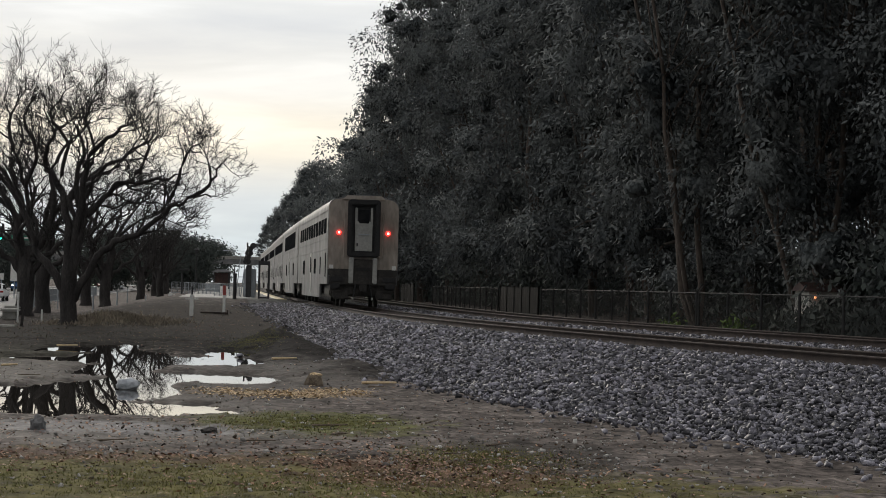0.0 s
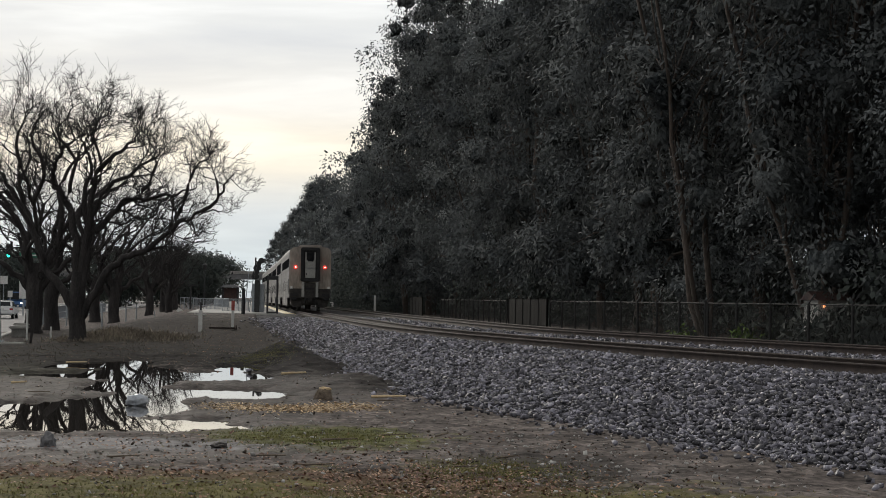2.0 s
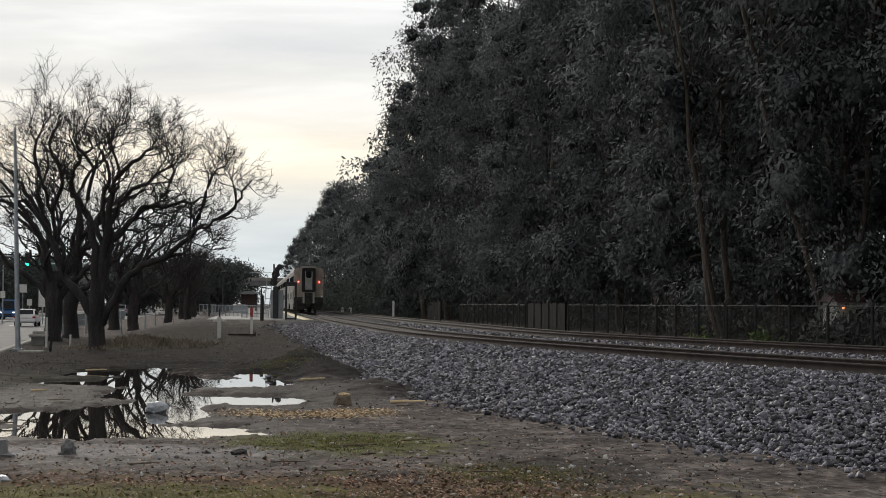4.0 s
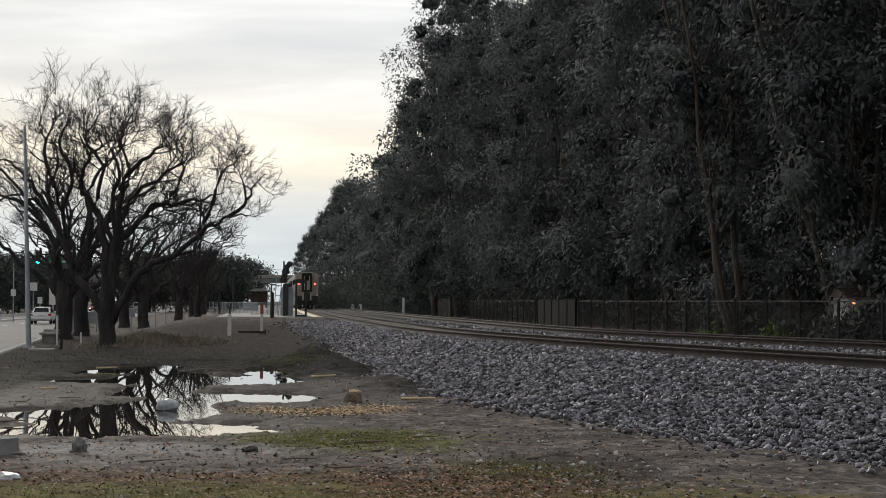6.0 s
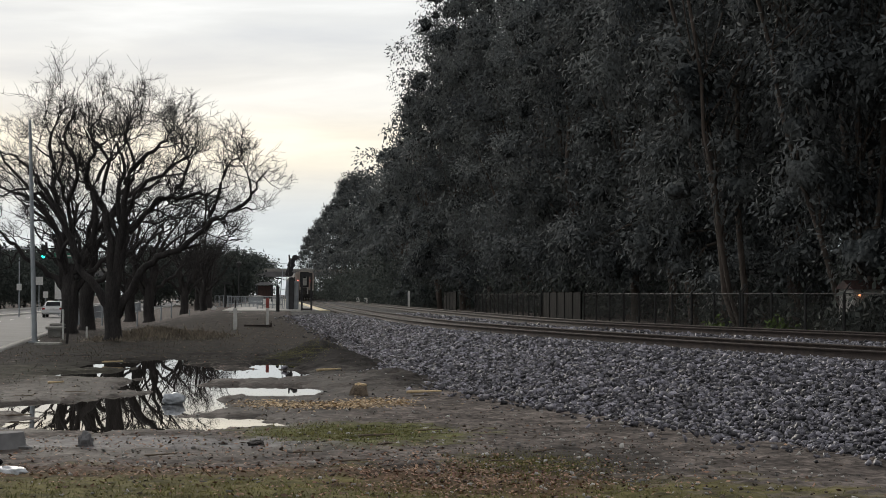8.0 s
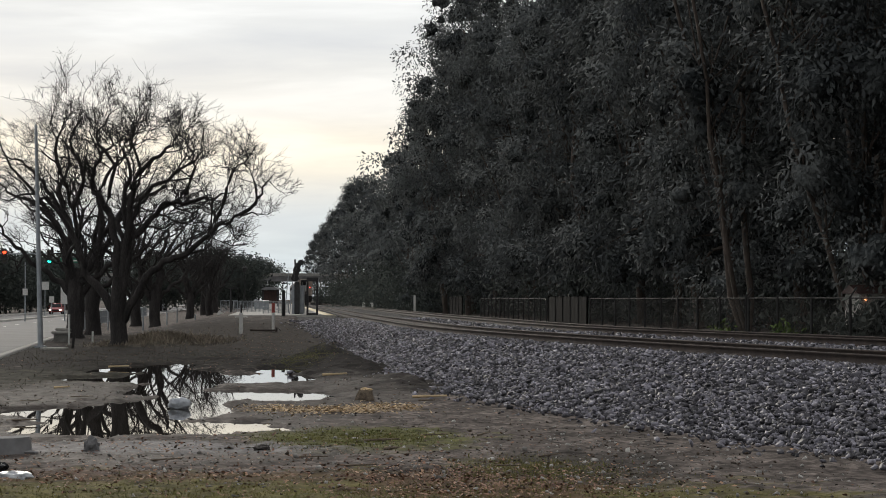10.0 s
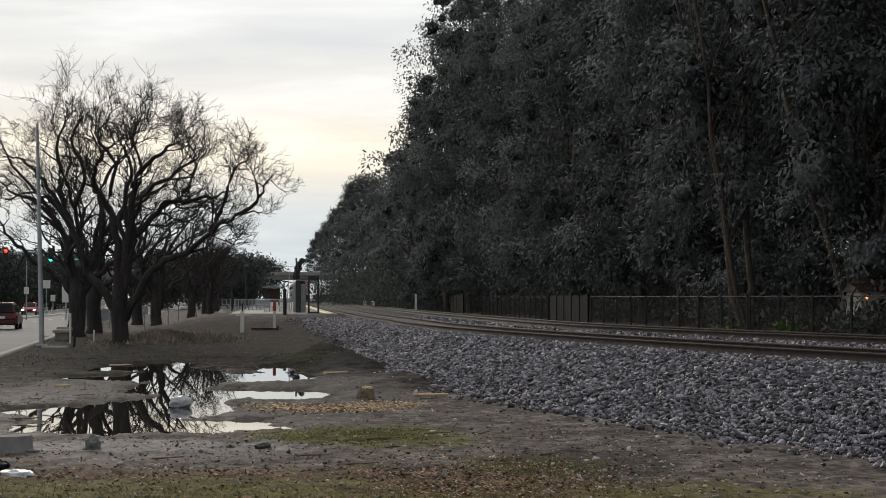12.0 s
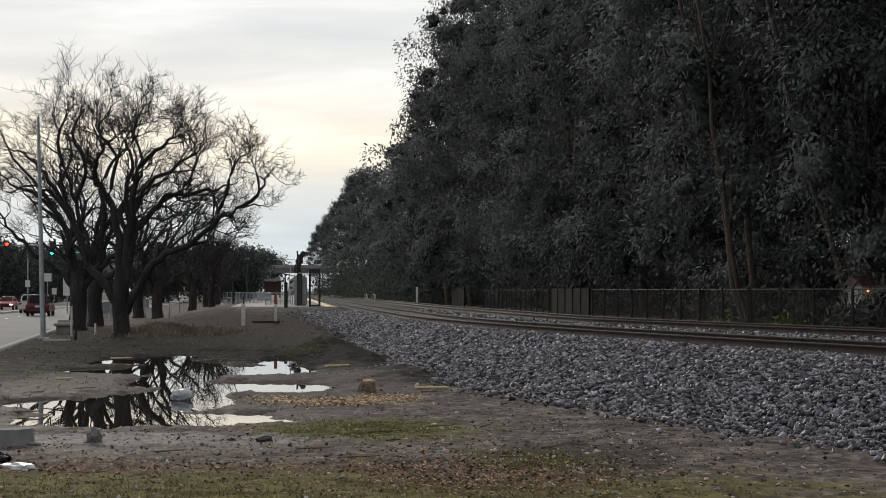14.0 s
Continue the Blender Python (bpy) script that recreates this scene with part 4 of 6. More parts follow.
def build_bare_trees():
    lab = "gnarled leafless tree with a thick dark trunk on bare dirt"
    a = bare_tree("bare_tree", 4, 0.38, [
        (0.17, -0.6, [(0.05, 0.9), (1.1, 2.6), (2.0, 3.5), (3.1, 3.9), (4.0, 4.6), (4.8, 5.1), (5.6, 5.5), (6.2, 5.4)]),
        (0.16, 0.8, [(0.2, 2.4), (0.5, 4.0), (1.2, 5.1), (2.0, 5.9), (3.1, 6.0), (4.2, 6.2), (5.0, 6.5)]),
        (0.17, -1.2, [(0.1, 2.5), (0.45, 4.7), (0.6, 6.2), (1.0, 7.2), (1.9, 7.8), (2.5, 8.3), (2.9, 8.7)]),
        (0.17, 1.0, [(0.0, 2.4), (-0.2, 4.7), (-0.65, 5.9), (-1.25, 6.7), (-1.0, 7.8), (-0.5, 8.5), (-0.7, 9.0)]),
        (0.18, 0.5, [(-0.1, 1.2), (-0.8, 2.3), (-1.5, 3.05), (-1.8, 4.2), (-2.1, 5.6), (-2.65, 7.3), (-3.6, 8.2)]),
        (0.12, 1.1, [(-1.8, 4.2), (-2.6, 5.6), (-3.5, 6.8), (-4.3, 7.6), (-5.2, 7.9)]),
        (0.11, -0.9, [(-1.5, 3.2), (-2.0, 4.6), (-2.9, 5.9), (-3.8, 6.3), (-4.9, 6.0)]),
        (0.11, 0.3, [(0.45, 4.7), (0.2, 6.1), (0.5, 7.2), (0.1, 8.2), (0.6, 8.9)]),
        (0.10, -1.5, [(0.5, 4.4), (1.0, 6.0), (2.2, 6.9), (3.3, 7.5), (3.8, 7.9)]),
        (0.10, 0.6, [(0.2, 4.2), (0.0, 5.6), (0.9, 7.1), (0.5, 8.6), (1.1, 9.7)]), (0.09, -0.6, [(-2.1, 5.6), (-1.5, 7.0), (-2.1, 8.4), (-1.5, 9.5)]),
        (0.09, 0.7, [(4.0, 4.6), (4.6, 6.0), (4.9, 7.1), (5.6, 7.8)]), (0.08, -0.5, [(5.4, 5.4), (6.2, 6.1), (6.6, 6.9)]),
        (0.08, 0.9, [(2.6, 6.0), (3.3, 7.3), (2.9, 8.5)]), (0.08, -0.8, [(-0.6, 5.9), (-0.1, 7.4), (-0.9, 8.6), (-0.2, 9.6)]),
        (0.09, 1.3, [(-2.6, 7.2), (-3.0, 8.4), (-2.6, 9.3)])], 1.0)
    a.matrix_basis = pose(-13.4, 77.6, 0)
    a.scale = (0.94, 1.0, 1.01)
    tagged(a, lab, "tree", "bare trees")
    b = bare_tree("bare_tree", 9, 0.42, [
        (0.21, 0.8, [(-0.1, 1.8), (-0.5, 3.6), (-0.3, 5.2), (-0.9, 7.0), (-0.4, 8.4), (-0.8, 9.6)]),
        (0.19, -0.8, [(0.1, 2.0), (0.8, 3.6), (1.3, 5.2), (1.2, 7.0), (2.0, 8.3), (2.4, 9.3)]),
        (0.14, 1.2, [(-0.2, 3.3), (-0.7, 5.1), (-2.0, 6.4), (-3.4, 7.0), (-4.3, 7.9)]),
        (0.14, -1.4, [(-0.1, 2.6), (-0.45, 4.6), (-1.5, 6.4), (-2.6, 7.8), (-3.4, 9.2)]),
        (0.15, 1.4, [(0.2, 2.9), (1.2, 4.9), (2.4, 6.1), (3.6, 7.0), (4.4, 7.9)]),
        (0.15, 0.9, [(0.1, 2.0), (0.9, 2.9), (2.0, 3.9), (2.7, 5.1), (3.5, 6.1)]), (0.15, -1.0, [(-0.2, 2.1), (-1.2, 3.1), (-2.3, 3.9), (-3.2, 5.0), (-4.0, 6.0)]),
        (0.13, 1.5, [(0.0, 2.2), (0.4, 3.7), (0.1, 5.2), (0.8, 6.6)]), (0.12, -1.8, [(0.1, 2.4), (-0.3, 3.8), (0.5, 5.3), (0.2, 6.9)])], 0.78, 1.15)
    b.matrix_basis = pose(-18.4, 94, 0)
    b.scale = (1.06, 1.06, 1.06)
    tagged(b, lab, "tree", "bare trees")
    for x, y, rz, s, src in ((-19.2, 103, 150, 1.0, b), (-21.9, 134, 170, 0.95, b), (-19.6, 128, 200, 0.92, b), (-23.9, 178, 20, 0.95, b), (-23.2, 187, 130, 0.9, b),
                             (-27.4, 216, 250, 1.0, b), (-29, 240, 80, 0.95, b)):
        ob = copy_thing(src, pose(x, y, 0, 0, 0, rz))
        ob.scale = (s, s, s)
    # leafy dark trees at the end of the bare row, and across the road
    rg = np.random.default_rng(31)
    cs = crown_centres(rg, 9.5, 1.5, 4.2, 90)
    v, f = leaf_cloud(rg, cs, (0.8, 0.8, 0.7), 4200, 0.58, 0.28, 0.1)
    first = None
    for x, y, s in ((-32.5, 300, 0.9), (-37.5, 312, 1.0), (-42, 330, 1.05), (-36, 340, 1.0), (-48, 320, 1.0), (-52, 345, 1.05),
                    (-57.5, 212, 0.75), (-58.5, 226, 0.8), (-60.5, 240, 0.75), (-60, 254, 0.85), (-62.5, 268, 0.8), (-63, 283, 0.9), (-65.5, 298, 0.85), (-66, 314, 0.95),
                    (-69, 332, 0.95), (-70, 352, 1.05), (-75, 375, 1.1), (-78, 400, 1.15), (-67, 250, 1.1), (-72, 290, 1.15), (-62, 420, 1.1), (-52, 440, 1.1), *[(-232 + 11 * k, 930 + 9 * (k % 3), 2.1 + 0.15 * (k % 2)) for k in range(14)]):
        m = pose(x, y, 0, 0, 0, rg.uniform(0, 360))
        if first is None:
            first = base("roadside_tree", m)
            put("trunk", mesh_np("trunk", *sweep(np.array([(0, 0, -0.2), (0.05, 0, 1.5), (0, 0.1, 3.5), (0.1, 0, 6)]), [0.3, 0.25, 0.2, 0.08], 8)), M["bark"], first, "", True)
            tagged(put("crown", soft_leaves("crown", v, f, outward(v, (0, 0, 4.5))), M["leaf_dark"], first, "dark green leaves"), kind="stuff")
            tagged(first, "dark green roadside tree with a rounded leafy crown", "tree", "roadside trees")
            ob = first
        else:
            ob = copy_thing(first, m)
        ob.scale = (s, s, s)


# ---------------- the train ----------------
def loft(bm, outline, y0, y1):
    """An outline in (x, z) drawn out from y0 to y1."""
    va = [bm.verts.new((x, y0, z)) for x, z in outline]
    vb = [bm.verts.new((x, y1, z)) for x, z in outline]
    k = len(outline)
    bm.faces.new(va)
    bm.faces.new(vb)
    for i in range(k):
        bm.faces.new((va[i], va[(i + 1) % k], vb[(i + 1) % k], vb[i]))
    return bm


def shell(half, bottom, top, r=0.42):
    pts = [(-half, bottom), (half, bottom)]
    for k in range(7):
        a = math.pi / 2 * k / 6
        pts.append((half - r + r * math.cos(a), top - 0.12 - r + r * math.sin(a)))
    pts += [(0.6, top - 0.03), (0, top), (-0.6, top - 0.03)]
    for k in range(7):
        a = math.pi / 2 * (1 + k / 6)
        pts.append((-half + r + r * math.cos(a), top - 0.12 - r + r * math.sin(a)))
    return pts


def wheel_part(parent, x, y, r):
    w = part("wheel", rod(one_rod((x - 0.07, y, r), (x + 0.07, y, r), r, n=20), (x - 0.09, y, r), (x + 0.09, y, r), r * 0.35, n=12), M["grime"], parent)
    return w


def rail_car(kind, last):
    car = base("passenger_rail_car", pose(0, 0, 0))
    L = 25.4
    part("body", loft(bmesh.new(), shell(1.55, 1.0, 4.9), 0.12, L), M["steel_side"], car, "silver bi-level body")
    part("roof", loft(bmesh.new(), [(-1.1, 4.80), (1.1, 4.80), (0.7, 4.94), (-0.7, 4.94)], 0.3, L - 0.2), M["steel_side"], car)
    for sx in (-1, 1):
        part("skirt", one_box((sx * 1.50, 13, 0.70), (0.09, 15.6, 0.66), 0.02), M["steel_side"], car)
        for z in (2.55, 3.02, 4.25, 1.28):
            part("moulding", one_box((sx * 1.555, L / 2, z), (0.03, L - 1, 0.05), 0.008), M["steel_side"], car)
        if kind == "lounge":
            part("window", one_box((sx * 1.545, 12.6, 3.62), (0.05, 17.0, 0.95), 0.02), M["car_glass"], car, "long dark window band")
        else:
            for k in range(11):
                part("window", one_box((sx * 1.545, 2.0 + 2.05 * k, 3.60), (0.05, 1.45, 0.68), 0.02), M["car_glass"], car)
        for y, w, h in (((1.3, 0.4, 1.1), (5.0, 0.4, 0.8), (9.2, 1.3, 0.75), (19.0, 1.3, 0.75)) if kind != "lounge" else ((6.0, 1.3, 0.75), (17.5, 1.3, 0.75))):
            part("lower_window", one_box((sx * 1.545, y, 1.85), (0.05, w, h), 0.02), M["car_glass"], car)
        door = part("side_door", one_box((sx * 1.552, 12.4, 1.55), (0.04, 1.0, 2.0), 0.015), M["door_grey"], car)
        part("door_pane", one_box((sx * 1.575, 12.4, 1.95), (0.02, 0.5, 0.8), 0.005), M["car_glass"], door)
    for y in (3.2, 22.2):
        part("bogie_frame", box(box(one_box((-1.05, y, 0.62), (0.22, 3.2, 0.34), 0.04), (1.05, y, 0.62), (0.22, 3.2, 0.34), 0.04), (0, y, 0.7), (2.2, 0.5, 0.4), 0.04), M["grime"], car)
        for dy in (-1.3, 1.3):
            for x in (-0.755, 0.755):
                wheel_part(car, x, y + dy, 0.46)
    for y in (3.2, 22.2):
        part("bogie_box", one_box((0, y, 0.72), (2.7, 3.9, 0.5), 0.06), M["grime"], car)
    part("end_skirt", box(box(one_box((0, 0.25, 0.78), (2.7, 0.3, 0.5), 0.05), (-0.95, 0.1, 0.55), (0.7, 0.35, 0.4), 0.05), (0.95, 0.1, 0.55), (0.7, 0.35, 0.4), 0.05), M["grime"], car, "grimy steps and end gear")
    part("underframe", one_box((0, 12.7, 0.85), (2.5, 22, 0.4), 0.05), M["grime"], car)
    # the end with its doorway
    part("end_wall", loft(bmesh.new(), shell(1.53, 1.66, 4.86), 0.04, 0.14), M["car_end"], car, "grimy beige-grey end wall")
    frame_bm = bmesh.new()
    for c, sz in (((-0.60, -0.10, 3.46), (0.22, 0.34, 2.46)), ((0.60, -0.10, 3.46), (0.22, 0.34, 2.46)), ((0, -0.10, 4.60), (1.30, 0.34, 0.24)), ((0, -0.10, 2.33), (1.30, 0.34, 0.24))):
        box(frame_bm, c, sz, 0.05)
    part("diaphragm", frame_bm, M["rubber"], car, "black rubber gangway diaphragm")
    recess = part("recess", one_box((0, 0.02, 3.46), (1.06, 0.06, 2.3)), M["rubber"], car)
    door = part("end_door", one_box((0, -0.05, 3.12), (0.76, 0.06, 1.30), 0.02), M["door_grey"], car, "pale grey end door")
    part("door_window", one_box((0, -0.06, 3.98), (0.46, 0.05, 0.62), 0.02), M["car_glass"], door)
    for x in (-0.34, 0.34):
        part("door_post", one_box((x, -0.06, 3.95), (0.10, 0.06, 0.85), 0.02), M["door_grey"], door)
    part("door_latch", one_box((-0.28, -0.10, 2.75), (0.06, 0.06, 0.14), 0.01), M["black_metal"], door)
    part("door_ledge", one_box((0, -0.10, 3.20), (0.5, 0.05, 0.05), 0.01), M["grey_metal"], door)
    for x in (-0.52, 0.52):
        part("buffer_post", one_box((x, -0.10, 1.62), (0.20, 0.22, 1.15), 0.03), M["door_grey"], car, "scuffed pale buffer post")
    part("step_panel", one_box((0, -0.04, 1.72), (0.84, 0.12, 0.80), 0.03), M["grime"], car)
    part("slot", one_box((0, -0.11, 1.68), (0.6, 0.06, 0.14), 0.01), M["rubber"], car)
    part("buffer_beam", one_box((0, 0.0, 1.18), (2.95, 0.22, 0.42), 0.04), M["grime"], car)
    part("grimy_sill", one_box((0, 0.06, 1.53), (3.02, 0.16, 0.30), 0.03), M["grime"], car)
    for sx in (-1, 1):
        part("side_gear", box(one_box((sx * 1.15, -0.08, 1.22), (0.55, 0.16, 0.22), 0.03), (sx * 1.2, -0.1, 0.92), (0.44, 0.2, 0.24), 0.04), M["rubber"], car)
    part("coupler", rod(box(one_box((0, -0.32, 0.86), (0.30, 0.42, 0.30), 0.06), (0.05, -0.55, 0.86), (0.24, 0.18, 0.36), 0.06), (0, 0.3, 0.86), (0, -0.3, 0.86), 0.1), M["grime"], car)
    for sx in (-1, 1):
        lamp = part("marker_lamp", one_rod((sx * 1.08, 0.05, 3.27), (sx * 1.08, -0.06, 3.27), 0.115, 0.105, 16), M["red_lamp"] if last else M["off_lens"], car, "lit red marker lamp" if last else "")
        if last:
            part("lamp_core", one_rod((sx * 1.08, -0.055, 3.27), (sx * 1.08, -0.075, 3.27), 0.05, 0.045, 14), M["red_core"], lamp)
        part("placard", one_box((sx * 1.38, 0.03, 1.72), (0.18, 0.04, 0.26), 0.01), M["white_paint"], car)
        part("handrail", rod(rod(one_rod((sx * 0.86, -0.06, 2.2), (sx * 0.86, -0.06, 4.2), 0.02), (sx * 0.86, -0.06, 2.2), (sx * 0.86, 0.06, 2.2), 0.02), (sx * 0.86, -0.06, 4.2), (sx * 0.86, 0.06, 4.2), 0.02), M["car_end"], car)
        part("step", box(one_box((sx * 1.15, -0.02, 0.72), (0.6, 0.26, 0.06), 0.01), (sx * 1.40, -0.02, 0.9), (0.06, 0.2, 0.4), 0.01), M["grime"], car)
        part("hose", one_rod((sx * 0.3, -0.12, 1.05), (sx * 0.42, -0.22, 0.42), 0.03, 0.035), M["rubber"], car)
        part("hose_end", one_rod((sx * 0.42, -0.22, 0.44), (sx * 0.42, -0.24, 0.34), 0.045), M["door_grey"], car)
    part("end_roof_edge", loft(bmesh.new(), [(-0.95, 4.74), (0.95, 4.74), (0.75, 4.90), (-0.75, 4.90)], -0.05, 0.2), M["car_end"], car)
    return car


TRAIN = []


def build_train():
    rear = rail_car("coach", True)
    tagged(rear, "silver bi-level passenger car with lit red marker lamps", "train car", "passenger train")
    lounge = rail_car("lounge", False)
    tagged(lounge, "silver bi-level lounge car with long dark windows", "train car", "passenger train")
    coach = rail_car("coach", False)
    tagged(coach, "silver bi-level coach with rows of dark windows", "train car", "passenger train")
    TRAIN.extend([rear, coach, lounge, copy_thing(coach, pose(0, 0, 0)), copy_thing(coach, pose(0, 0, 0)), copy_thing(coach, pose(0, 0, 0))])
    TRAIN[1], TRAIN[2] = TRAIN[2], TRAIN[1]


# ---------------- road and vehicles ----------------
def ribbon(name, o0, o1, z, ys, matl, thick=0.0):
    """A strip along the road between two distances left of the kerb."""
    v = []
    for y in ys:
        k = float(kerb(y))
        v += [(k - o1, y, z), (k - o0, y, z)]
    n = len(ys)
    f = [(2 * i, 2 * i + 1, 2 * i + 3, 2 * i + 2) for i in range(n - 1)]
    v, f = np.array(v), np.array(f)
    if thick:
        low = v.copy()
        low[:, 2] -= thick
        m = len(v)
        sides = [(2 * i, 2 * i + 2, 2 * i + 2 + m, 2 * i + m) for i in range(n - 1)] + [(2 * i + 1, 2 * i + 1 + m, 2 * i + 3 + m, 2 * i + 3) for i in range(n - 1)] + \
                [(0, m, m + 1, 1), (2 * n - 2, 2 * n - 1, 2 * n - 1 + m, 2 * n - 2 + m)]
        v, f = np.concatenate([v, low]), np.concatenate([f, np.array(sides)])
    return mesh_np(name, v, f)


def build_road():
    ys = axis([(-40, 150, 5), (150, 900, 25)])
    tagged(put("road", ribbon("road", 0, 17, -0.04, ys, None), M["asphalt"]), "wide grey asphalt road, damp", "road", kind="structure")
    tagged(put("kerb", ribbon("kerb", -0.35, 0, 0.10, ys, None, 0.3), M["concrete_dark"]), "pale concrete kerb", "kerb", kind="structure")
    tagged(put("median_kerb", ribbon("median_kerb", 9.5, 10.3, 0.11, axis([(120, 150, 5), (150, 900, 25)]), None, 0.3), M["concrete"]), "raised concrete median", "median", kind="structure")
    tagged(put("pavement", ribbon("pavement", 17, 19.5, 0.08, ys, None, 0.3), M["concrete_dark"]), "concrete pavement across the road", "pavement", kind="structure")
    for k in range(26):
        tagged(put("lane_dash", ribbon("lane_dash", 6.0, 6.14, -0.035, np.array([40 + 12.0 * k, 43 + 12.0 * k]), None), M["white_paint"]), "white lane dash", "road marking", "lane dashes", "structure")


def vehicle(name, paint, kind, label):
    """A road vehicle that heads along +y from its tail at y = 0."""
    L, W, H = {"sedan": (4.6, 1.82, 1.45), "suv": (4.7, 1.9, 1.72), "van": (5.4, 2.0, 2.3), "pickup": (5.4, 2.0, 1.9)}[kind]
    body_m = mat(name + "_paint", paint, tuple(c * 0.85 for c in paint), 0.3, 1.0)
    car = base(name, pose(0, 0, 0))
    waist = {"sedan": 0.95, "suv": 1.05, "van": 1.2, "pickup": 1.1}[kind]
    low = [(0.05, 0.35), (0.0, 0.6), (0.08, waist), (L - 0.9, waist - 0.05), (L - 0.1, waist - 0.28), (L, 0.5), (L - 0.1, 0.28), (0.2, 0.28)]
    part("body", prism(bmesh.new(), low, -W / 2, W / 2, 0.12), body_m, car)
    if kind == "sedan":
        cab = [(0.55, waist - 0.02), (1.15, H), (2.7, H), (3.55, waist - 0.06)]
    elif kind == "suv":
        cab = [(0.10, waist - 0.02), (0.35, H), (2.9, H), (3.75, waist - 0.06)]
    elif kind == "van":
        cab = [(0.06, waist - 0.02), (0.10, H), (4.2, H), (4.95, waist - 0.06)]
    else:
        cab = [(1.9, waist - 0.02), (2.1, H), (3.4, H), (4.3, waist - 0.06)]
    w2 = W / 2 - 0.12
    def lean(bm):
        for v in bm.verts:
            v.co.x *= 1 - 0.17 * min(max((v.co.z - waist) / (H - waist), 0), 1)
        return bm

    part("cabin", lean(prism(bmesh.new(), cab, -w2, w2, 0.10)), body_m, car)
    (ya, za), (yb, zb), (yc, zc), (yd, zd) = cab
    e = 0.012
    g = prism(bmesh.new(), [(ya + (yb - ya) * 0.18 - e, za + (zb - za) * 0.18), (ya + (yb - ya) * 0.86 - e, za + (zb - za) * 0.86), (ya + (yb - ya) * 0.86 + 0.03, za + (zb - za) * 0.86), (ya + (yb - ya) * 0.18 + 0.03, za + (zb - za) * 0.18)], -w2 + 0.14, w2 - 0.14)
    part("rear_window", lean(g), M["glass"], car)
    g = prism(bmesh.new(), [(yd + (yc - yd) * 0.1 + e, zd + (zc - zd) * 0.1), (yd + (yc - yd) * 0.88 + e, zd + (zc - zd) * 0.88), (yd + (yc - yd) * 0.88 - 0.03, zd + (zc - zd) * 0.88), (yd + (yc - yd) * 0.1 - 0.03, zd + (zc - zd) * 0.1)], -w2 + 0.12, w2 - 0.12)
    part("windscreen", lean(g), M["glass"], car)
    for sx in (-1, 1):
        side = [(ya + 0.25, za + 0.08), (yb + 0.12, zb - 0.12), (yc - 0.1, zc - 0.12), (yd - 0.35, zd + 0.08)]
        part("side_window", lean(prism(bmesh.new(), side, sx * w2 - 0.02, sx * w2 + 0.012)), M["glass"], car)
        part("tail_lamp", one_box((sx * (W / 2 - 0.16), 0.05, waist - 0.18), (0.26, 0.08, 0.16), 0.02), M["tail_lens"], car, "dark red tail lamp")
        part("headlamp", one_box((sx * (W / 2 - 0.24), L - 0.05, waist - 0.38), (0.34, 0.10, 0.15), 0.03), M["headlamp"], car, "lit headlamp")
        part("mirror", one_box((sx * (W / 2 + 0.06), yd - 0.55, waist + 0.08), (0.18, 0.12, 0.13), 0.03), body_m, car)
        for y in (0.85, L - 0.9):
            w = part("wheel", one_rod((sx * (W / 2 - 0.22), y, 0.33), (sx * (W / 2 - 0.01), y, 0.33), 0.33, n=20), M["rubber"], car)
            part("rim", one_rod((sx * (W / 2 - 0.02), y, 0.33), (sx * (W / 2 + 0.005), y, 0.33), 0.2, n=14), M["grey_metal"], w)
    part("rear_bumper", one_box((0, 0.0, 0.5), (W - 0.1, 0.14, 0.22), 0.04), body_m, car)
    part("number_plate", one_box((0, -0.02, 0.78), (0.36, 0.03, 0.16), 0.005), M["white_paint"], car)
    part("grille", one_box((0, L, 0.55), (W * 0.5, 0.06, 0.16), 0.02), M["black_metal"], car)
    return tagged(car, label, "car" if kind in ("sedan", "suv") else kind)


TRAFFIC = {}


def build_traffic():
    TRAFFIC["white"] = vehicle("sedan", (0.85, 0.85, 0.85), "sedan", "white sedan driving away along the road")
    TRAFFIC["blue"] = vehicle("pickup_truck", (0.05, 0.13, 0.30), "van", "blue van coming towards the lot along the road")
    TRAFFIC["red"] = vehicle("sedan", (0.38, 0.05, 0.05), "sedan", "red sedan coming along the far side of the road")
    TRAFFIC["suv"] = vehicle("suv", (0.085, 0.010, 0.018), "suv", "dark red station wagon driving away along the road")
    TRAFFIC["white_suv"] = vehicle("suv", (0.68, 0.67, 0.66), "suv", "white wagon driving away in the inner lane")
    TRAFFIC["silver"] = vehicle("sedan", (0.42, 0.43, 0.45), "suv", "silver car far off along the road")
    TRAFFIC["van"] = vehicle("delivery_van", (0.66, 0.68, 0.70), "van", "white delivery van far off along the road")


# ---------------- platform and street furniture ----------------
def at(px, d, z=0.0):
    """A spot d metres off on the bearing of px."""
    return ((px - 784) / 3300 * d, d, z)


def grounded(px, d, rz=0, sink=0.02):
    """A pose on the dirt, d metres off on that bearing."""
    x = (px - 784) / 3300 * d
    return pose(x, d, float(ground_z(np.array([x]), np.array([float(d)]))[0]) - sink, 0, 0, rz)


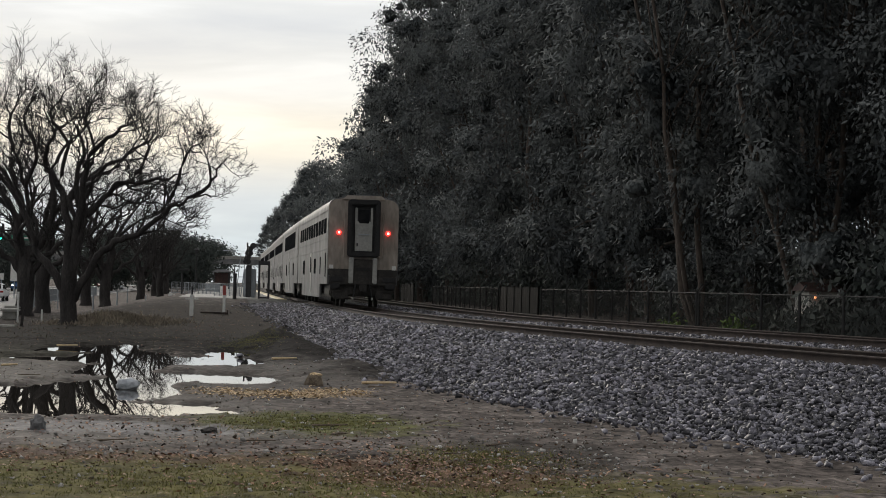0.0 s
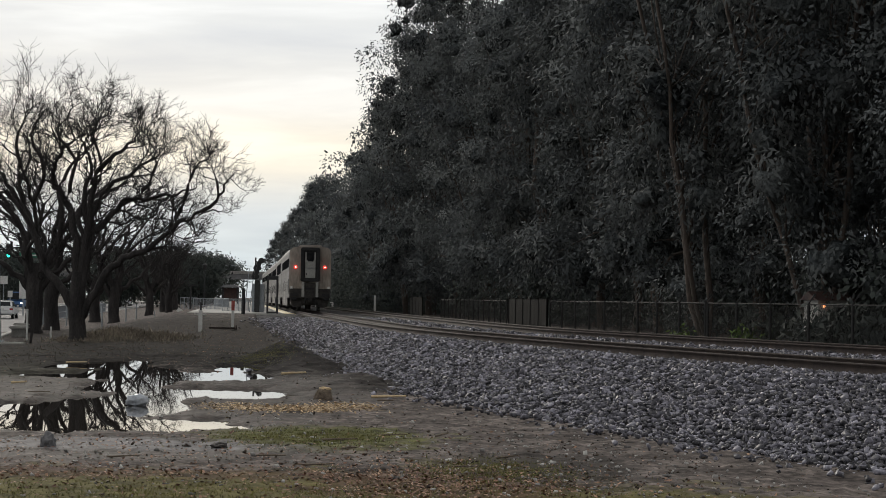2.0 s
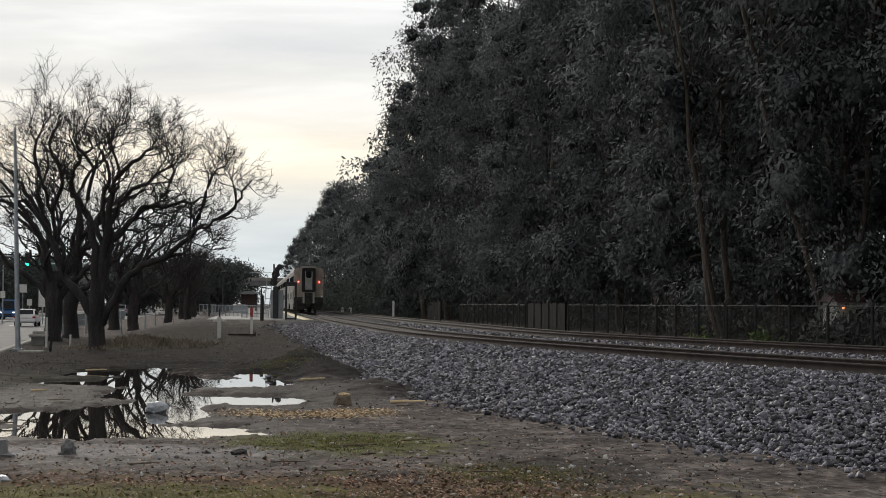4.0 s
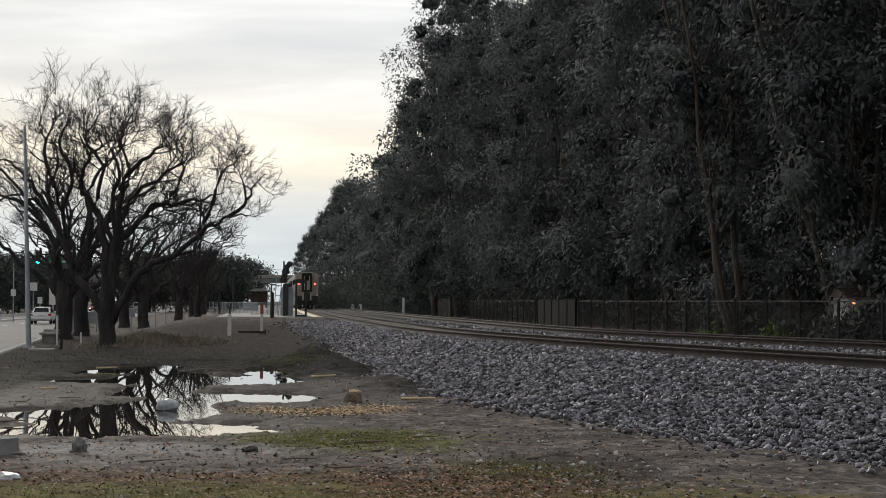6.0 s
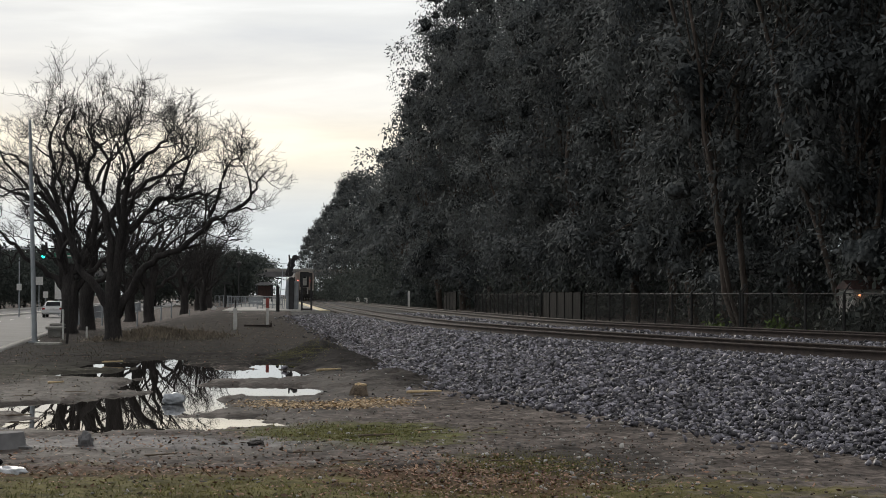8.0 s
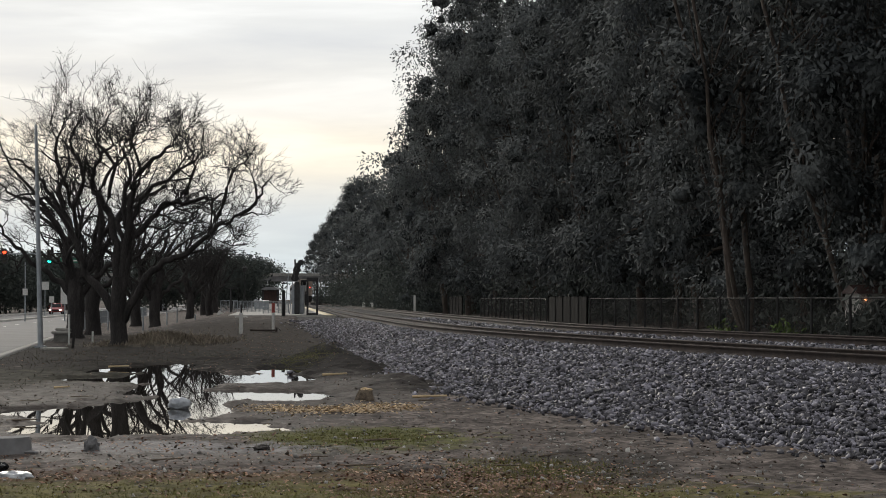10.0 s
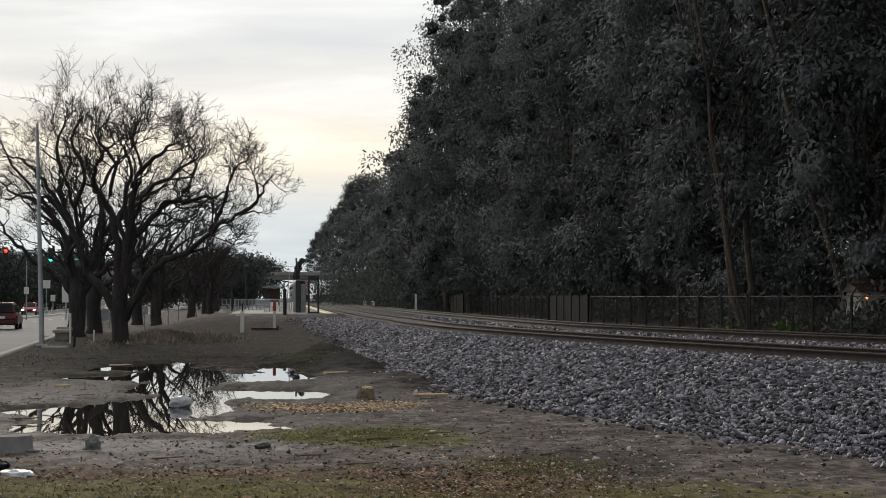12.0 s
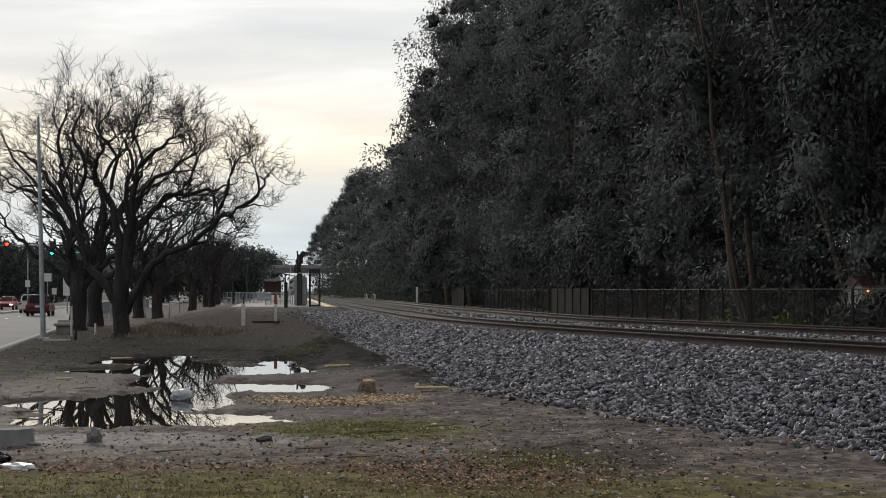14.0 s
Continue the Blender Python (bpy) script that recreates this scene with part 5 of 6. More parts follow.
def build_platform():
    ys = axis([(119, 420, 4)])
    rows = np.array([[(*beside(y, o), z) for o, z in ((-8.5, 0.3), (-8.5, 0.98), (-1.68, 0.98), (-1.68, 0.3))] for y in ys])
    k = len(ys)
    i, j = np.meshgrid(np.arange(k - 1), np.arange(3), indexing="ij")
    a = i * 4 + j
    f = np.stack([a, a + 1, a + 5, a + 4], -1).reshape(-1, 4)
    f = np.concatenate([f, [[0, 3, 2, 1], [4 * k - 4, 4 * k - 3, 4 * k - 2, 4 * k - 1]]])
    pf = put("station_platform", mesh_np("station_platform", rows.reshape(-1, 3), f), M["concrete"])
    tagged(pf, "low concrete station platform", "platform", kind="structure")
    rows = np.array([[(*beside(y, o), z) for o, z in ((-2.33, 0.975), (-2.33, 0.986), (-1.65, 0.986), (-1.65, 0.92))] for y in ys])
    f2 = np.stack([a, a + 1, a + 5, a + 4], -1).reshape(-1, 4)
    f2 = np.concatenate([f2, [[0, 3, 2, 1]]])
    edge = put("platform_edge", mesh_np("platform_edge", rows.reshape(-1, 3), f2), M["yellow_paint"])
    tagged(edge, "yellow tactile strip along the platform edge", "platform edge", kind="structure")


def railing(a, b, posts, height=1.1):
    a, b = Vector(a), Vector(b)
    r = base("railing", Matrix.Translation(a))
    d = b - a
    for k in range(posts):
        p = d * k / (posts - 1)
        part("post", one_rod(p, p + Vector((0, 0, height)), 0.03, n=8), M["grey_metal"], r)
    for z in (height, height * 0.55, 0.15):
        part("rail_bar", one_rod(Vector((0, 0, z)), d + Vector((0, 0, z)), 0.025, n=8), M["grey_metal"], r)
    n = int(d.length / 0.14)
    for k in range(n):
        p = d * (k + 0.5) / n
        part("baluster", one_rod(p + Vector((0, 0, 0.15)), p + Vector((0, 0, height)), 0.011, n=5), M["grey_metal"], r)
    return tagged(r, "pale galvanised railing with thin upright bars", "railing", "platform railings")


def build_station():
    # railway signal: mast, ladder, hooded heads
    s = base("railway_signal", pose(*at(530, 129, 0.98)))
    part("mast", one_rod((0, 0, 0), (0, 0, 3.0), 0.07), M["grey_metal"], s)
    part("cabinet", one_box((0.05, 0.3, 0.85), (0.72, 0.7, 1.7), 0.04), M["grey_metal"], s, "grey steel relay cabinet")
    part("post", one_box((0.02, -0.32, 0.95), (0.30, 0.25, 1.9), 0.03), M["black_metal"], s)
    for k, (x, z, lean) in enumerate(((-0.12, 2.25, 18), (0.0, 2.75, 25))):
        head = part("signal_head", one_box((x, -0.12, z), (0.34, 0.25, 0.62), 0.06, Matrix.Rotation(radians(lean), 4, "Y")), M["black_metal"], s, "black hooded signal head")
        for q in (-0.14, 0.14):
            part("hood", one_rod((x + 0.05, -0.2, z + q), (x + 0.12, -0.5, z + q), 0.13, 0.15, 12), M["black_metal"], head)
    part("signal_disc", rod(one_rod((0.20, -0.1, 3.05), (0.24, -0.2, 3.08), 0.17, n=20), (-0.1, -0.1, 2.9), (0.25, -0.1, 3.05), 0.04), M["black_metal"], s)
    part("finial", one_rod((-0.1, -0.1, 2.8), (-0.12, -0.1, 3.25), 0.05), M["black_metal"], s)
    part("ladder", rod(rod(rod(rod(one_rod((-0.45, 0.1, 0), (-0.2, 0.1, 2.6), 0.025), (-0.75, 0.1, 0), (-0.5, 0.1, 2.6), 0.025), (-0.7, 0.1, 0.6), (-0.4, 0.1, 0.6), 0.02), (-0.65, 0.1, 1.2), (-0.35, 0.1, 1.2), 0.02), (-0.58, 0.1, 1.8), (-0.28, 0.1, 1.8), 0.02), M["grey_metal"], s)
    s.scale = (1.16, 1.16, 1.16)
    tagged(s, "railway signal mast with black hooded heads and steel cabinet", "railway signal")
    # open black frame at the end of the platform
    g = base("gate_frame", pose(*at(557, 120.5, 0.98)))
    for x in (-0.27, 0.27):
        part("upright", one_box((x, 0, 1.05), (0.11, 0.11, 2.1), 0.01), M["black_metal"], g)
    part("head_bar", one_box((0, 0, 2.0), (0.65, 0.12, 0.22), 0.01), M["black_metal"], g)
    part("sill_bar", one_box((0, 0, 0.06), (0.65, 0.12, 0.10), 0.01), M["black_metal"], g)
    g.scale = (1.15, 1.0, 1.15)
    tagged(g, "open black steel frame standing on the platform end", "frame")
    # kiosk with hipped roof
    k = base("platform_kiosk", pose(*at(483, 268, 0.98)))
    for x in (-1.05, 1.05):
        for y in (-0.9, 0.9):
            part("post", one_box((x, y, 1.2), (0.16, 0.16, 2.4), 0.01), M["black_metal"], k)
    part("panel", one_box((0, 0, 1.35), (1.9, 0.12, 1.9), 0.02), M["brown_panel"], k, "red-brown notice panel")
    part("side_panel", one_box((0.9, 0.0, 1.35), (0.12, 1.6, 1.9), 0.02), M["brown_panel"], k)
    rf = bmesh.new()
    bmesh.ops.create_cone(rf, cap_ends=True, segments=4, radius1=1.95, radius2=0.9, depth=0.4, matrix=Matrix.Translation((0, 0, 2.6)) @ Matrix.Rotation(radians(45), 4, "Z"))
    part("roof", rf, M["black_metal"], k, "dark hipped roof")
    tagged(k, "red-brown platform kiosk with a hipped roof", "kiosk")
    # lamp posts
    for px, d, h, flat in ((437, 205, 4.0, False), (413, 150, 2.6, True), (373, 240, 5.2, False), (505, 230, 3.0, True)):
        z = 0.98 if d > 200 and px > 430 else 0.3
        lp = base("lamp_post", pose(*at(px, d, z)))
        part("pole", one_rod((0, 0, -0.3), (0, 0, h), 0.09, 0.06), M["black_metal"], lp)
        if flat:
            part("lantern", one_box((0.15, 0, h), (0.75, 0.3, 0.14), 0.03), M["black_metal"], lp)
        else:
            part("lantern", rod(one_rod((0, 0, h), (0, 0, h + 0.45), 0.16, 0.24), (0, 0, h + 0.45), (0, 0, h + 0.7), 0.3, 0.05), M["black_metal"], lp)
        tagged(lp, "black lamp post beside the platform", "lamp post", "platform lamps")
    for x0, x1, d0, d1, n in ((418, 442, 150, 152, 5), (442, 470, 152, 156, 5), (470, 515, 135, 140, 6), (395, 425, 205, 205, 5), (455, 480, 200, 190, 5)):
        za = 0.55
        railing(at(x0, d0, za), at(x1, d1, za), n, 1.3)
    # marker posts
    p = base("marker_post", grounded(431, 90))
    part("post", one_box((0, 0, 0.35), (0.19, 0.09, 1.4), 0.02), M["white_paint"], p)
    part("bracket", one_box((0.0, 0.0, 0.85), (0.62, 0.05, 0.05), 0.01), M["white_paint"], p)
    part("stake", one_rod((0.0, 0.08, 0.5), (0.0, 0.08, 1.45), 0.04), M["black_metal"], p)
    tagged(p, "white marker post with a dark stake in dirt", "marker post")
    p = base("warning_post", grounded(488, 93))
    part("post", one_box((0, 0, 0.4), (0.14, 0.08, 1.2), 0.02), M["white_paint"], p)
    part("top", one_box((0, 0, 1.22), (0.16, 0.09, 0.5), 0.02), mat("faded_red_paint", (0.36, 0.07, 0.06), (0.45, 0.11, 0.09), 0.6), p, "faded red upper half")
    part("rail_bar", one_box((-0.5, -0.1, 0.10), (1.3, 0.08, 0.09), 0.01), M["rail"], p)
    part("foot", one_box((0.18, 0, -0.1), (0.06, 0.06, 0.7)), M["rail"], p)
    tagged(p, "red and white warning post with a low rusty bar", "marker post")
    # black post by the path
    bp = part("bollard", one_rod((0, 0, 0), (0, 0, 1.6), 0.12, 0.11, 12), M["black_metal"])
    bp.matrix_basis = grounded(506, 117)
    tagged(bp, "tall black bollard by the platform", "bollard")
    # overpass
    ov = base("overpass", pose(-60, 560, 0, 0, 0, 4))
    # shade on the deck's side away from the sun is in its colour
    part("deck", one_box((0, 0, 8.1), (240, 10, 1.5), 0.1), M["concrete_deep"], ov, "concrete deck")
    part("parapet", one_box((0, -5.0, 9.3), (240, 0.3, 0.9), 0.05), M["concrete_dark"], ov)
    for k in range(48):
        part("fence_post", one_rod((-118 + 5 * k, -5, 9.7), (-118 + 5 * k, -5, 11.3), 0.07, n=5), M["grey_metal"], ov)
    part("fence_rail", one_rod((-120, -5, 11.3), (120, -5, 11.3), 0.06, n=5), M["grey_metal"], ov)
    for x in (-80, -30, 3, 17, 60):
        part("pier", one_box((x, 0, 3.6), (1.6, 8, 7.4), 0.1), M["concrete_dark"], ov)
    tagged(ov, "distant concrete road overpass across the tracks", "overpass")


def build_roadside():
    # street light column
    s = base("street_light", pose(*at(77, 75.5)))
    part("pole", one_rod((0, 0, 0), (-0.25, 0, 9.0), 0.115, 0.06, 14), M["grey_metal"], s, "tapered galvanised pole")
    part("base_plate", one_box((0, 0, 0.06), (0.42, 0.42, 0.12), 0.02), M["grey_metal"], s)
    part("cap", one_rod((-0.25, 0, 9.0), (-0.25, 0, 9.08), 0.07, 0.03, 12), M["grey_metal"], s)
    tagged(s, "grey galvanised street light column at the kerb", "street light")
    slab = part("concrete_slab", one_box((0, 0, 0.05), (1.0, 0.7, 0.10), 0.02), M["concrete"])
    slab.matrix_basis = pose(*at(101, 73.5, 0.0))
    tagged(slab, "pale concrete slab at the foot of the pole", "slab")
    # traffic signals on a mast arm
    t = base("traffic_signal", pose(-48, 165, 0))
    part("pole", one_rod((0, 0, 0), (0, 0, 6.4), 0.16, 0.12, 12), M["grey_metal"], t)
    part("arm", one_rod((0, 0, 5.9), (17.5, 0, 6.1), 0.09, 0.05, 8), M["grey_metal"], t)
    for x, lit in ((9.45, 0), (13.45, 2)):
        h = part("signal_head", one_box((x, -0.15, 5.75), (0.46, 0.3, 1.25), 0.05), M["black_metal"], t, "black signal head")
        for k in range(3):
            z = 6.13 - 0.38 * k
            part("lens", one_rod((x, -0.30, z), (x, -0.33, z), 0.16, n=14), M["off_lens"] if k != lit else (M["red_lens"] if k == 0 else M["green_lens"]), h, "" if k != lit else "lit lens")
            part("visor", rod(bmesh.new(), (x, -0.30, z + 0.14), (x, -0.52, z + 0.14), 0.06, n=6), M["black_metal"], h)
    part("street_sign", one_box((15.2, -0.1, 5.4), (1.7, 0.05, 0.42), 0.01), mat("green_sign", (0.02, 0.14, 0.09), (0.03, 0.18, 0.11), 0.5), t, "green street name plate")
    for k in range(3):
        part("sign_bar", one_box((14.7 + 0.5 * k, -0.135, 5.4), (0.36, 0.012, 0.12)), M["white_paint"], t)
    tagged(t, "traffic signals on a mast arm over the road", "traffic signal")
    # signs across the road
    for px, d, z, w, h, lab in ((119, 175, 1.6, 0.75, 2.0, "tall white sign board beside the road"), (49, 170, 2.4, 0.45, 0.6, "small white sign on a grey pole"), (84, 230, 3.2, 1.0, 1.0, "white sign board by the far pavement"), (96, 235, 1.6, 0.6, 0.8, "small white sign beside the road")):
        s = base("road_sign", pose(*at(px, d, -0.05)))
        part("pole", one_rod((0, 0.05, 0), (0, 0.05, z + h + (2.4 if px == 49 else 0)), 0.06, n=8), M["grey_metal"], s)
        part("board", one_box((0, 0, z + h / 2), (w, 0.05, h), 0.01), M["white_paint"], s)
        tagged(s, lab, "sign", "roadside signs")
    # bench, stake, posts
    b = base("concrete_bench", pose(*at(113, 86, 0), 0, 0, 8))
    part("seat", one_box((0, 0, 0.46), (0.85, 1.6, 0.14), 0.05), M["concrete"], b)
    part("back", one_box((0.05, 0.6, 0.58), (0.75, 0.4, 0.14), 0.05), M["concrete"], b)
    for y in (-0.5, 0.5):
        part("leg", one_box((0, y, 0.2), (0.6, 0.25, 0.42), 0.03), M["concrete_dark"], b)
    tagged(b, "squat grey concrete bench near the kerb", "bench")
    st = part("leaning_stake", one_box((0, 0, 1.25), (0.10, 0.06, 2.8), 0.01), M["bark"])
    st.matrix_basis = pose(*at(133, 74, -0.1), 0, 6, 0)
    tagged(st, "dark wooden stake leaning beside a tree", "stake")
    for px, d, h in ((169, 84, 0.55), (127, 80, 1.35), (258, 112, 1.5), (196, 118, 1.3), (300, 120, 1.2), (318, 140, 1.3), (350, 125, 1.0)):
        q = part("thin_post", one_rod((0, 0, -0.1), (0, 0, h), 0.045, n=8), M["white_paint"] if h < 1.4 and px < 180 else M["grey_metal"])
        q.matrix_basis = pose(*at(px, d, 0))
        tagged(q, "thin pale post standing by the road", "post", "roadside posts")
    # fence along the road behind the bare trees
    for a, bb in ((100, 122), (122, 146), (146, 175), (175, 210)):
        railing((float(kerb(a)) + 0.8, a, 0.0), (float(kerb(bb)) + 0.8, bb, 0.0), 7, 1.1)
    # fallen white board and an orange scrap
    fb = part("fallen_board", one_box((0, 0, 0.35), (1.1, 0.05, 0.35), 0.01, Matrix.Rotation(radians(35), 4, "Y")), M["white_paint"])
    fb.matrix_basis = pose(*at(400, 150, 0.3))
    tagged(fb, "white board leaning over beside the path", "board")


def build_fence():
    """Chain-link and board fences between the far track and the trees."""
    def span(y0, y1, off, h, cloth, step=2.6, wood=False):
        fn = base("boundary_fence", pose(0, 0, 0))
        ys = np.arange(y0, y1 + 0.01, step)
        for k, y in enumerate(ys):
            x, yy = beside(y, off)
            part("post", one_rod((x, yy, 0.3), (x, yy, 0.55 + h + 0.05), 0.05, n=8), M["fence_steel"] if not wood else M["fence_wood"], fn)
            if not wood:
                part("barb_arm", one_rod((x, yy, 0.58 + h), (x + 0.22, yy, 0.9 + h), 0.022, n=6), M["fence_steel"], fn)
            if k + 1 < len(ys):
                x2, y2 = beside(ys[k + 1], off)
                ang = math.atan2(y2 - yy, x2 - x)
                ln = math.hypot(x2 - x, y2 - yy)
                if wood:
                    n = int(ln / 0.18)
                    for q in range(n):
                        u = (q + 0.5) / n
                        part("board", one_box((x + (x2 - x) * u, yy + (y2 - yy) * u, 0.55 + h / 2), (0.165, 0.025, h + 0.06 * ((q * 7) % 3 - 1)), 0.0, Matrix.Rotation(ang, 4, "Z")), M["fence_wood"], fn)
                else:
                    wires = []
                    n = int(ln / 0.16)
                    for q in range(-int(h / 0.16), n):
                        for sgn in (0, 1):
                            u0, u1 = q * 0.16, q * 0.16 + h
                            lo, hi = max(u0, 0.0), min(u1, ln)
                            za, zb = 0.55 + (lo - u0), 0.55 + (hi - u0)
                            if sgn:
                                za, zb = 0.55 + h - (lo - u0), 0.55 + h - (hi - u0)
                            wires.append(sweep(np.array([(x + (x2 - x) * lo / ln, yy + (y2 - yy) * lo / ln, za), (x + (x2 - x) * hi / ln, yy + (y2 - yy) * hi / ln, zb)]), [0.004, 0.004], 3))
                    v, f = merge(wires)
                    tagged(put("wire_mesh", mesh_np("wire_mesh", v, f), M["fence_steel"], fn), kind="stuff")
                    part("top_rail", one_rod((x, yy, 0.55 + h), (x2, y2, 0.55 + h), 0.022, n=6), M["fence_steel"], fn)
        tagged(fn, "grey board fence under the trees" if wood else "dark chain-link fence with barbed arms along the railway", "fence", "boundary fences")
    span(40, 66, 10.6, 1.5, M["fence_cloth"], 3.2)
    span(66.5, 98, 10.8, 1.5, M["fence_cloth"], 3.4)
    span(98.5, 112, 10.9, 1.6, M["fence_cloth"], 2.6, True)
    span(113, 150, 11.0, 1.5, M["fence_cloth"])
    span(160, 172, 10.5, 1.7, M["fence_cloth"], 3.0, True)
    # white shed glimpsed through the trunks
    h = base("white_shed", pose(14.35, 62.5, 0.5, 0, 0, 12))
    part("wall", one_box((0, 0, 0.85), (1.2, 1.2, 1.7), 0.03), M["concrete"], h)
    part("roof", prism(bmesh.new(), [(-0.72, 1.7), (0, 2.0), (0.72, 1.7)], -0.7, 0.7), M["brown_panel"], h)
    part("window", one_box((0.25, -0.61, 1.25), (0.4, 0.04, 0.45), 0.01), M["glass"], h)
    part("porch_lamp", one_rod((-0.4, -0.60, 1.5), (-0.4, -0.66, 1.5), 0.04, 0.035, 10), M["porch_lamp"], h, "small lit orange lamp")
    tagged(h, "small white shed behind the tree trunks", "shed")
    sl = base("signal_box", pose(*at(738, 168, 0.5)))
    part("post", one_box((0, 0, 0.9), (0.20, 0.16, 1.9), 0.02), M["white_paint"], sl)
    part("foot", one_box((0, 0, 0.1), (0.5, 0.4, 0.3), 0.03), M["concrete"], sl)
    tagged(sl, "slim white post beside the far track", "post")
    for px, d in ((648, 260), (662, 230)):
        q = part("track_marker", one_box((0, 0, 0.45), (0.42, 0.3, 0.9), 0.05), M["white_paint"])
        q.matrix_basis = pose(*at(px, d, 0.7))
        tagged(q, "small white marker beside the tracks", "marker", "track markers")


# ---------------- things on the dirt ----------------
def build_clutter():
    rng = np.random.default_rng(17)
    # half-buried concrete riser
    c = base("concrete_block", pose(-5.46, 23.7, 0.02, 0, 0, 10))
    block = one_rod((0, 0, -0.06), (0.02, 0, 0.23), 0.33, 0.25, 7)
    for v in block.verts:
        v.co.z += 0.10 * v.co.x * (v.co.z > 0)
    part("wall", block, M["concrete_deep"], c)
    part("chipped_edge", lump((0.10, 0.08, 0.05), 28, 1, 0.3, 1.6, (0.27, -0.15, 0.03)), M["concrete_deep"], c)
    tagged(c, "squat weathered concrete block on the mud", "concrete block")
    bag = part("foil_balloon", lump((0.21, 0.17, 0.12), 3, 3, 0.20, 2.8, (0, 0, 0.08)), M["plastic_white"], smooth=True)
    bag.matrix_basis = pose(*at(322, 34.6, -0.02), 0, 0, 15)
    tagged(bag, "crumpled silvery foil balloon lying in the puddle", "balloon")
    for px, d, r, seed, m_, lab, cat in ((168, 24.3, (0.09, 0.08, 0.12), 5, "concrete_deep", "pale angular stone on wet mud", "stone"),
                                         (468, 24.6, (0.13, 0.09, 0.045), 6, "soil_dark", "flat dark stone on wet mud", "stone"),
                                         (34, 20.7, (0.26, 0.10, 0.05), 8, "plastic_white", "crumpled white rag on the dirt", "rag"),
                                         (2, 21.6, (0.12, 0.12, 0.08), 9, "glass", "dark blue plastic scrap on the dirt", "scrap"),
                                         (700, 24.6, (0.17, 0.05, 0.03), 10, "log_bark", "broken dark strip of bark", "bark")):
        o = part(cat.replace(" ", "_"), lump(r, seed, 3, 0.3, 1.9, (0, 0, r[2] * 0.5)), M[m_], smooth=cat in ("rag",))
        o.matrix_basis = pose(*at(px, d, 0.02), 0, 0, seed * 40)
        tagged(o, lab, cat)
    log = base("cut_log", pose(*at(650, 36.6, 0.02), 0, 0, 20))
    bm = one_rod((0, 0, -0.05), (0.03, 0.02, 0.20), 0.23, 0.13, 11)
    bmesh.ops.subdivide_edges(bm, edges=list(bm.edges), cuts=2, use_grid_fill=True)
    for v in bm.verts:
        v.co += Vector((1, 1, 0.4)) * 0.05 * noise.noise(v.co * 9)
    part("bark", bm, M["log_bark"], log, "split grey-brown bark", True)
    part("cut_face", lump((0.11, 0.10, 0.05), 14, 2, 0.3, 2.4, (0.03, 0.0, 0.21)), M["wood_pale"], log, "orange freshly cut face")
    tagged(log, "short cut log with an orange cut face", "log")
    for px, d, ln, r, rz, z in ((765, 37.3, 0.7, 0.03, 4, 0.06), (597, 47.5, 0.75, 0.035, 38, 0.09), (760, 36.0, 0.35, 0.02, -25, 0.05), (680, 26.0, 0.5, 0.02, 10, 0.04), (860, 27.0, 0.35, 0.012, 60, 0.05), (635, 22.0, 0.5, 0.012, 8, 0.04), (775, 27, 0.4, 0.012, -5, 0.04), (115, 41.5, 0.35, 0.028, 12, 0.04), (150, 37.5, 0.45, 0.014, -6, 0.04), (60, 36.0, 0.4, 0.014, 15, 0.04), (215, 54.0, 0.6, 0.028, 5, 0.05), (45, 30.5, 0.5, 0.016, 3, 0.02), (560, 23.2, 0.4, 0.012, -20, 0.04), (980, 23.5, 0.3, 0.012, 35, 0.04), (905, 22.0, 0.35, 0.011, -40, 0.04), (300, 22.8, 0.4, 0.012, 14, 0.04)):
        s = part("stick", one_rod((-ln / 2, 0, 0), (ln / 2, 0, 0.02), r, r * 0.6, 7), M["wood_pale"] if r > 0.025 else M["log_bark"])
        s.matrix_basis = pose(*at(px, d, z), 0, 0, rz)
        tagged(s, "pale split stick lying on the dirt" if r > 0.025 else "thin dry twig lying on the dirt", "stick", "fallen sticks")

    def flakes(name, spots, count, length, width, matl, label, category, lift=0.012, curl=0.5):
        cs, sp = np.array([q[:2] for q in spots]), np.array([q[2:4] for q in spots])
        w = np.array([q[4] for q in spots], float)
        pick = rng.choice(len(spots), count, p=w / w.sum())
        xy = cs[pick] + rng.normal(size=(count, 2)) * sp[pick]
        o = offset_of(xy[:, 0], xy[:, 1])
        xy = xy[(o < toe(xy[:, 1]) + 0.1) & (xy[:, 1] > 12)]
        count = len(xy)
        z = ground_z(xy[:, 0], xy[:, 1])
        keep = z > -0.028
        xy, z = xy[keep], z[keep] + lift * rng.uniform(0.3, 1.6, keep.sum())
        count = len(xy)
        a = rng.uniform(0, 2 * np.pi, count)
        d = np.column_stack([np.cos(a), np.sin(a), rng.normal(0, curl * 0.5, count)])
        s = np.column_stack([-np.sin(a), np.cos(a), rng.normal(0, curl, count)])
        ln, wd = (length * rng.lognormal(0, 0.35, count))[:, None], (width * rng.lognormal(0, 0.3, count))[:, None]
        p = np.column_stack([xy, z])
        v = np.stack([p - d * ln, p + s * wd, p + d * ln, p - s * wd], 1).reshape(-1, 3)
        ob = put(name, mesh_np(name, v, np.arange(count * 4).reshape(-1, 4)), matl)
        return tagged(ob, label, category, kind="stuff")

